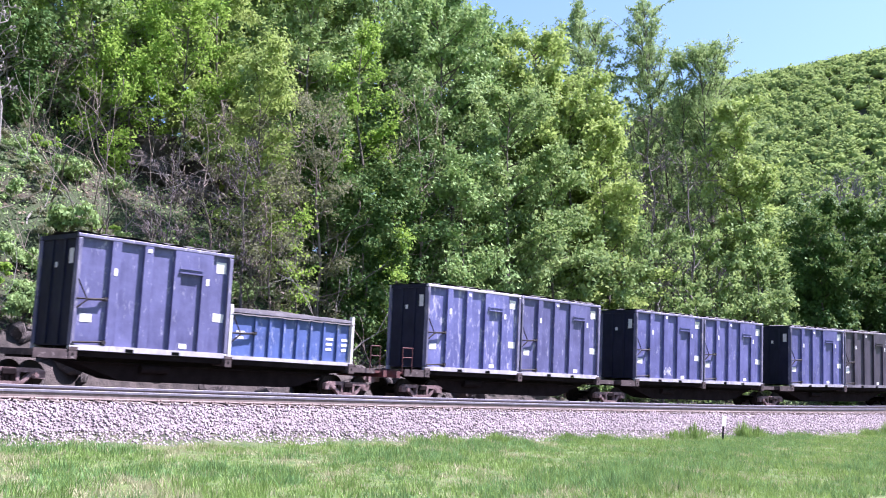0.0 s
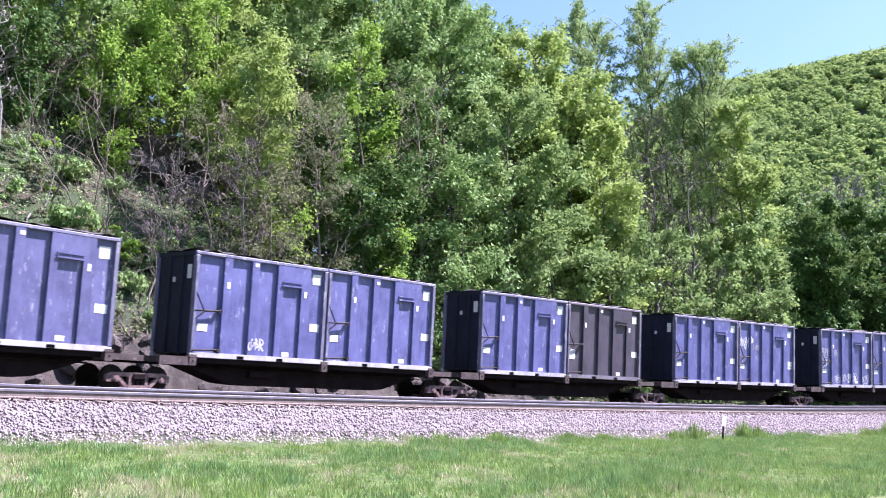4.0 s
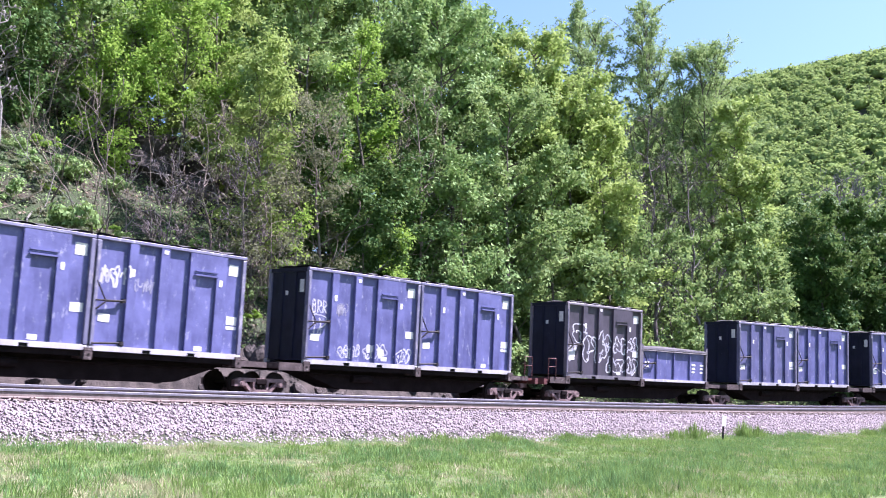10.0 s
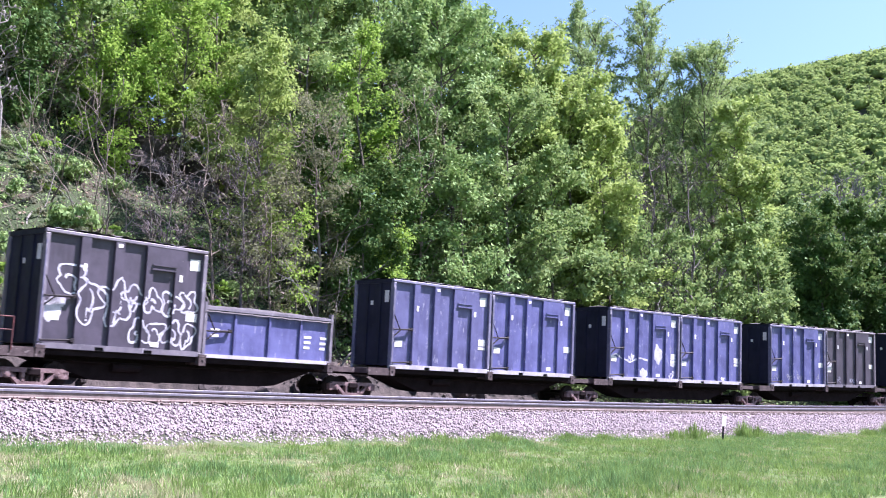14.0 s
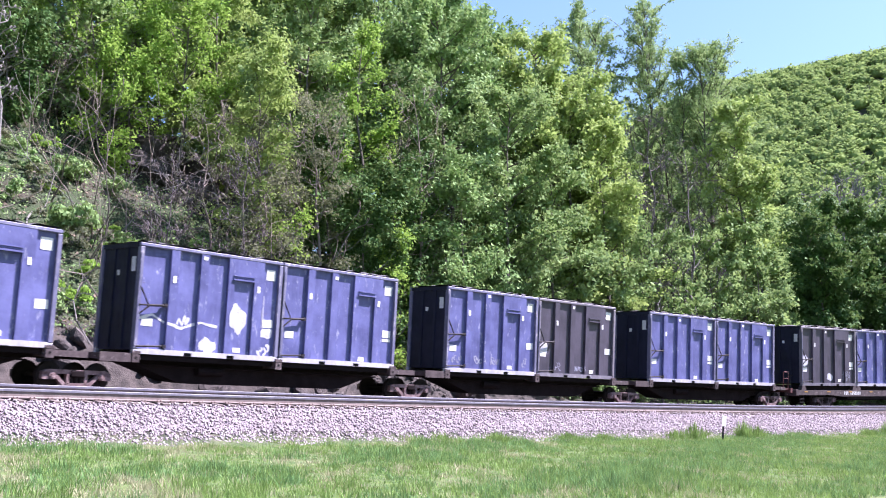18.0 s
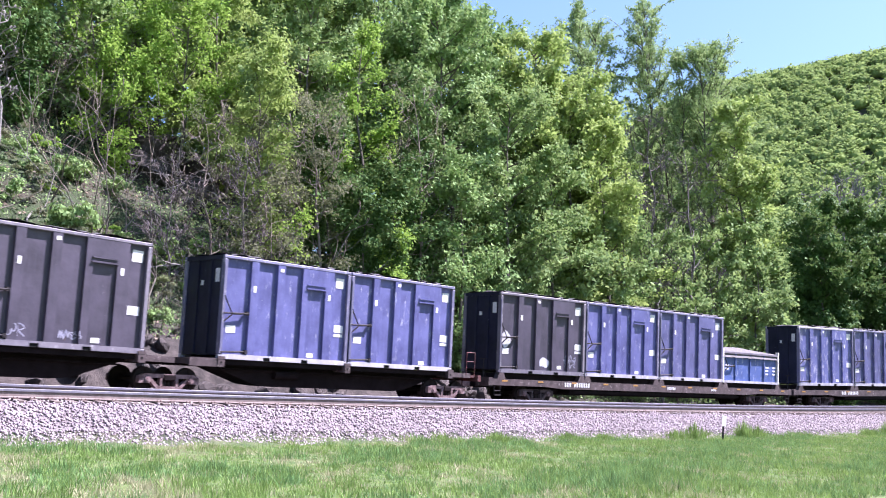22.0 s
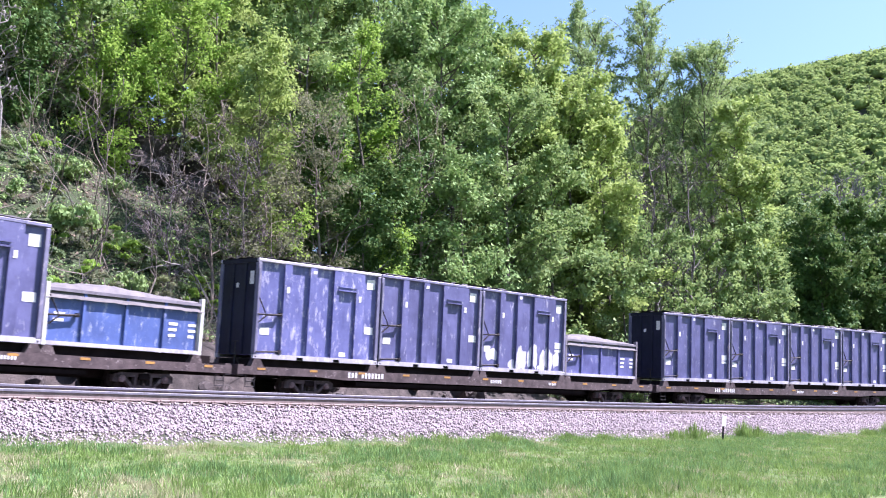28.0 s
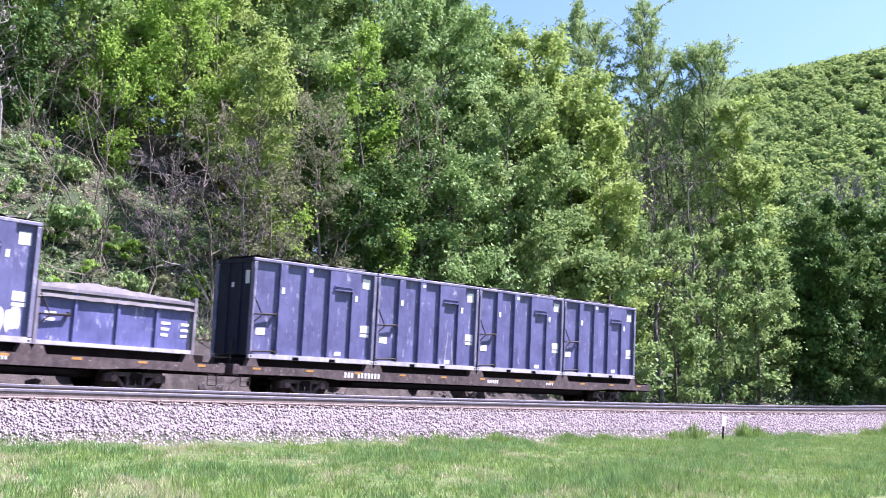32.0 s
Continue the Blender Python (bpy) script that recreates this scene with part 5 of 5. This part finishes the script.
def build_stones():
    rs = np.random.RandomState(14)
    n = 40000
    s = -34 + 98 * rs.uniform(0, 1, n) ** 1.35
    t = rs.uniform(0, 1, n)
    lw = np.where(t < 0.9, -1.72 - 2.58 * t / 0.9, rs.uniform(-1.78, -0.95, n))
    lh = np.interp(lw, [-4.15, -1.78, -1.38, -0.9], [-1.60, -0.515, -0.437, -0.40])
    th = PHI - K * s
    r = R0 + NEAR_TRACK + lw * math.cos(CANT) - lh * math.sin(CANT)
    c = np.stack([CX - r * np.sin(th), CY + r * np.cos(th), ZT + NEAR_DROP + GRADE * s + rise(s) + lh * math.cos(CANT) + lw * math.sin(CANT)], 1)
    c[:, 2] += rs.uniform(-0.01, 0.03, n)
    hull = np.array([(1, 0, 0), (-0.5, 0.87, 0), (-0.5, -0.87, 0), (0, 0, 0.9), (0, 0, -0.9)], float)
    v = hull[None] * rs.uniform(0.030, 0.062, (n, 1, 1)) * rs.uniform(0.75, 1.3, (n, 5, 1)) + rs.normal(size=(n, 5, 3)) * 0.009
    a = rs.uniform(0, 6.28, n)
    ca, sa = np.cos(a)[:, None], np.sin(a)[:, None]
    vx, vy, vz = v[:, :, 0] * ca - v[:, :, 2] * sa, v[:, :, 1], v[:, :, 0] * sa + v[:, :, 2] * ca
    v = (np.stack([vx, vy, vz], 2) + c[:, None]).reshape(-1, 3)
    tri = np.array([(0, 1, 3), (1, 2, 3), (2, 0, 3), (1, 0, 4), (2, 1, 4), (0, 2, 4)])
    f = (np.arange(n)[:, None, None] * 5 + tri[None]).reshape(-1, 3)
    tagged(new("ballast_stones", big_mesh("ballast_stones", v, f, STONE)), "loose pale angular ballast stones", "gravel", kind="stuff")


build_stones()


def build_dark_stones():
    """Sooty stones beside and behind the train's track."""
    rs = np.random.RandomState(15)
    n = 5000
    s, w = rs.uniform(-34, 64, n), rs.uniform(-2.4, 5.4, n)
    th, r = PHI - K * s, R0 + w
    x, y = CX - r * np.sin(th), CY + r * np.cos(th)
    top = np.interp(w, [-2.5, -1.4, 1.4, 2.2, 4.2, 6], [-0.58, -0.37, -0.07, -0.08, -0.52, -1.0])
    c = np.stack([x, y, np.maximum(ZT + GRADE * s + rise(s) + top, ground_z(x, y)) + rs.uniform(-0.02, 0.03, n)], 1)
    oct_ = np.array([(1, 0, 0), (-1, 0, 0), (0, 1, 0), (0, -1, 0), (0, 0, 1), (0, 0, -1)], float)
    v = oct_[None] * rs.uniform(0.03, 0.09, (n, 1, 1)) * rs.uniform(0.6, 1.3, (n, 6, 1)) + rs.normal(size=(n, 6, 3)) * 0.01
    v = (v + c[:, None]).reshape(-1, 3)
    tri = np.array([(0, 2, 4), (2, 1, 4), (1, 3, 4), (3, 0, 4), (2, 0, 5), (1, 2, 5), (3, 1, 5), (0, 3, 5)])
    f = (np.arange(n)[:, None, None] * 6 + tri[None]).reshape(-1, 3)
    tagged(new("sooty_stones", big_mesh("sooty_stones", v, f, DARKBALLAST)), "dark dirty stones along the running track", "gravel", kind="stuff")


build_dark_stones()


def build_undergrowth():
    """Low leaves and litter over the whole bank."""
    rs = np.random.RandomState(16)
    for name, label, mat, n, size, lift in (("undergrowth", "low grey-green undergrowth on the slope", L_GREY, 30000, 0.14, 0.6), ("fresh_undergrowth", "low fresh undergrowth on the slope", L_MID, 34000, 0.14, 0.8),
                                            ("leaf_litter", "brown dead leaves and stems on the slope", LITTER, 22000, 0.20, 0.15)):
        s, w = rs.uniform(-40, 22, n), 8.0 + 22 * rs.uniform(0, 1, n) ** 1.2
        late = rs.uniform(0, 1, n) < 0.2
        s, w = np.where(late, rs.uniform(20, 75, n), s), np.where(late, rs.uniform(7.6, 12, n), w)
        th, r = PHI - K * s, R0 + w
        x, y = CX - r * np.sin(th), CY + r * np.cos(th)
        tuft = 0.5 + 0.5 * bumps(x, y, 0.7, 3)
        p = np.stack([x, y, ground_z(x, y) + lift * rs.uniform(0.1, 1, n) * tuft], 1)
        v, f = leaf_quads(p, np.tile(np.array((0.3, -0.6, 0.5)), (n, 1)), size, rs, 0.55, 0.6)
        tagged(new(name, big_mesh(name, v, f, mat)), label, "undergrowth", kind="stuff")


build_undergrowth()



# ---- marks on particular containers ----
def mark_containers():
    r = random.Random(31)
    line = "loose white sprayed graffiti letters"
    faint = "thin faded white graffiti scrawl"
    c = LOADS[6, 0]      # the black container covered in throw-ups
    graffiti(c, bubble(r, 0.45, 1.6, 1.9, 2.8, 1) + bubble(r, 1.2, 3.2, 0.75, 2.45, 2) + bubble(r, 3.0, 5.9, 1.35, 2.25, 4) + bubble(r, 3.3, 5.9, 0.3, 1.2, 4), SPRAY, line, 0.065)
    blobs(c, r, [(0.45, 1.25, 0.35, 0.42), (0.62, 1.5, 0.3, 0.2)], SPRAY, "filled white sprayed patch")
    c = LOADS[4, 1]
    graffiti(c, scrawl(r, 0.25, 1.35, 2.1, 2.9, 3), SPRAY, line, 0.07)
    graffiti(c, scrawl(r, 1.5, 2.3, 2.0, 2.6, 2), SPRAY_DIM, faint, 0.04)
    c = LOADS[5, 0]
    graffiti(c, bubble(r, 0.45, 1.0, 1.0, 2.1, 1) + scrawl(r, 0.3, 1.1, 2.0, 2.5, 3) + bubble(r, 4.9, 5.85, 0.25, 0.85, 3) + bubble(r, 1.8, 2.9, 0.3, 0.8, 4) + bubble(r, 3.2, 4.4, 0.35, 0.95, 3), SPRAY, line, 0.045)
    graffiti(c, scrawl(r, 1.5, 2.2, 1.9, 2.5, 3), SPRAY_DIM, faint, 0.035)
    blobs(c, r, [(3.5, 0.75, 0.22, 0.2), (4.05, 0.6, 0.25, 0.25)], SPRAY, "filled white sprayed patch")
    c = LOADS[8, 0]
    graffiti(c, [[(0.1, 1.15), (0.7, 1.35), (1.2, 1.1), (1.9, 0.95), (2.6, 1.2), (3.4, 1.1)]] + scrawl(r, 1.7, 2.2, 1.0, 1.4, 1) + scrawl(r, 5.2, 5.8, 0.2, 0.6, 2), SPRAY, "long white sprayed wave", 0.09)
    blobs(c, r, [(4.25, 1.45, 0.42, 0.55), (3.0, 0.4, 0.42, 0.3), (5.6, 1.0, 0.3, 0.2)], SPRAY, "filled white sprayed patch")
    graffiti(c, [[(5.3, 1.2), (5.35, 2.6)], [(5.45, 1.5), (5.42, 2.4)]], SPRAY_DIM, "thin runs of white paint", 0.05)
    c = LOADS[2, 0]
    graffiti(c, scrawl(r, 2.5, 3.3, 0.35, 0.8, 3), SPRAY, line, 0.06)
    c = LOADS[9, 0]
    graffiti(c, scrawl(r, 0.5, 1.1, 0.4, 0.75, 2) + scrawl(r, 1.9, 2.6, 0.4, 0.75, 2) + scrawl(r, 3.0, 3.6, 0.4, 0.75, 2) + scrawl(r, 5.1, 5.6, 0.35, 0.8, 2), SPRAY_DIM, faint, 0.05)
    c = LOADS[9, 1]
    graffiti(c, scrawl(r, 1.2, 1.9, 0.3, 0.7, 2) + scrawl(r, 3.0, 3.8, 0.3, 0.6, 2), SPRAY_DIM, faint, 0.04)
    blobs(c, r, [(0.55, 1.35, 0.3, 0.34)], SPRAY, "filled white sprayed patch")
    blobs(LOADS[3, 1], r, [(0.5, 1.2, 0.28, 0.3)], SPRAY, "filled white sprayed patch")
    c = LOADS["flat", 0, 0]
    blobs(c, r, [(3.2, 0.55, 0.42, 0.25), (0.55, 1.55, 0.32, 0.4)], SPRAY, "filled white sprayed patch")
    graffiti(c, scrawl(r, 4.6, 5.6, 0.3, 1.0, 3), SPRAY_DIM, faint, 0.035)
    c = LOADS["flat", 1, 2]
    blobs(c, r, [(0.85, 0.75, 0.42, 0.3), (2.9, 0.65, 0.42, 0.62), (3.75, 0.75, 0.38, 0.6), (4.5, 0.55, 0.22, 0.6), (4.9, 0.7, 0.3, 0.55), (5.5, 0.7, 0.3, 0.45), (2.3, 0.35, 0.3, 0.25)], SPRAY, "big filled white sprayed letters")
    c = LOADS["flat", 2, 1]
    graffiti(c, [[(1.6, 0.4), (1.65, 1.5)], [(4.2, 0.3), (4.35, 1.6)], [(4.7, 0.2), (4.6, 1.2)]], SPRAY_DIM, "thin runs of white paint", 0.06)


mark_containers()


# ---- small things beside the line ----
def build_post():
    x, y = POST
    root = tagged(new("marker_post"), "short dark stake with a white plate in the grass", "marker post")
    root.matrix_basis = pose(x, y, float(ground_z(x, y)) - 0.15, 0, 7)
    part("stake", Shape().box(-0.04, 0.04, -0.03, 0.03, 0, 1.0, c=0.008), LATCH, root)
    part("plate", Shape().box(-0.16, 0.16, -0.045, -0.031, 0.78, 1.26), CONCRETE, root, "white painted metal plate", pose(0, 0, 0, 0, 0, 42))


POST = (12.69, 50.81)
build_post()


def build_weeds():
    """Tall tufts of weeds along the ballast's foot."""
    for i, (x, y, h) in enumerate(WEEDS):
        rs = np.random.RandomState(600 + i)
        n = 380
        root = tagged(new("weed_clump"), "tall green weed clump at the ballast's foot", "weed", "weed clumps beside the track")
        root.location = (x, y, float(ground_z(x, y)) - 0.05)
        a, d = rs.uniform(0, 6.28, n), 0.55 * rs.uniform(0, 1, n) ** 0.7
        base = np.stack([np.cos(a) * d, np.sin(a) * d, 0 * a], 1)
        k = h * rs.uniform(0.45, 1.0, n) * (1.1 - d)
        tip = base * 1.15 + np.stack([rs.normal(size=n) * 0.08, rs.normal(size=n) * 0.08, k], 1)
        mid = (base + tip) / 2 + np.stack([0 * k, 0 * k, k * 0.12], 1)
        b = rs.uniform(0, 6.28, n)
        o = np.stack([np.cos(b) * 0.009, np.sin(b) * 0.009, 0 * b], 1)
        v = np.stack([base - o, base + o, mid + o, mid - o, tip], 1).reshape(-1, 3)
        j = np.arange(n) * 5
        f = np.concatenate([np.stack([j, j + 1, j + 2], 1), np.stack([j, j + 2, j + 3], 1), np.stack([j + 3, j + 2, j + 4], 1)])
        tagged(part("blade_tuft", big_mesh("blade_tuft", v, f, GRASS), None, root), kind="stuff")


WEEDS = [(11.30, 50.27, 0.94), (10.18, 49.16, 0.62), (14.36, 53.23, 1.06), (15.27, 54.10, 0.75), (25.25, 63.10, 1.00), (26.91, 64.51, 1.12), (23.42, 61.51, 0.62), (1.84, 40.52, 0.56), (4.77, 43.64, 0.50), (6.39, 45.33, 0.44)]
build_weeds()


def build_rocks():
    """Dark broken shale at the foot of the cut."""
    r = random.Random(44)
    for i in range(150):
        s, w = r.uniform(-32, 14), r.uniform(5.9, 7.9)
        p = rail_point(s, 0, 0, w)
        rs = np.random.RandomState(900 + i)
        bm = bmesh.new()
        bmesh.ops.create_icosphere(bm, subdivisions=2, radius=1.0)
        q = rs.normal(size=(7, 3))
        q /= np.linalg.norm(q, axis=1)[:, None]
        for v in bm.verts:
            k = min(1.0, min(0.62 / max(0.05, float(np.dot(v.co, a))) for a in q))
            v.co = v.co * k
        me = bpy.data.meshes.new("rock")
        bm.to_mesh(me)
        bm.free()
        me.materials.append(ROCK)
        ob = tagged(new("rock", me), "dark angular shale rock on the cut bank", "rock", "rocks at the foot of the bank")
        k = r.uniform(0.2, 0.6)
        ob.matrix_basis = pose(p.x, p.y, float(ground_z(p.x, p.y)) + 0.05, r.uniform(0, 60), r.uniform(0, 60), r.uniform(0, 360)) @ Matrix.Diagonal((k * 1.4, k, k * 0.75, 1))


build_rocks()


def build_ledges():
    """Dark broken ledges of shale that stand out of the wooded slope."""
    r = random.Random(52)
    for i in range(18):
        s, w = r.uniform(-3.5, 6.0), r.uniform(20.5, 25.5)
        p = rail_point(s, 0, 0, w)
        rs = np.random.RandomState(1700 + i)
        bm = bmesh.new()
        bmesh.ops.create_icosphere(bm, subdivisions=3, radius=1.0)
        q = rs.normal(size=(11, 3)) * np.array((1, 1, 1.6))
        q /= np.linalg.norm(q, axis=1)[:, None]
        for v in bm.verts:
            k = min(1.0, min(0.66 / max(0.05, float(np.dot(v.co, a))) for a in q))
            k *= 1 + 0.07 * math.sin(13 * v.co.z + 2 * v.co.x) + 0.03 * math.sin(17 * v.co.x + 11 * v.co.y)
            v.co = v.co * k
        me = bpy.data.meshes.new("rock_ledge")
        bm.to_mesh(me)
        bm.free()
        me.materials.append(ROCK)
        k = r.uniform(0.9, 1.9)
        ob = tagged(new("rock_ledge", me), "dark layered shale ledge in the wooded slope", "rock", "rock ledges on the slope")
        ob.matrix_basis = pose(p.x, p.y, float(ground_z(p.x, p.y)) + 0.25 * k, r.uniform(-15, 15), r.uniform(-15, 15), r.uniform(-30, 70)) @ Matrix.Diagonal((k * 1.7, k, k, 1))


build_ledges()


def build_deadwood():
    """Bare leaning stems and fallen branches over the slope."""
    r = random.Random(77)
    for i in range(120):
        s, w = r.uniform(-36, 10), r.uniform(7, 22)
        p = rail_point(s, 0, 0, w)
        rs = np.random.RandomState(1200 + i)
        sh, tips = Shape(), []
        a = r.uniform(0, 6.28)
        branch(sh, (0, 0, -0.2), (0.7 * math.cos(a), 0.7 * math.sin(a), 1.0), r.uniform(2.0, 4.6), r.uniform(0.025, 0.06), rs, 2, tips, 0.45, (2, 4), 5)
        ob = tagged(new("bare_branch"), "crooked bare branch leaning over the slope", "branch", "dead branches on the slope")
        ob.location = (p.x, p.y, float(ground_z(p.x, p.y)))
        tagged(part("limb", sh, r.choice((TWIG, PALEBARK, BARK)), ob), kind="stuff")


build_deadwood()

motions()
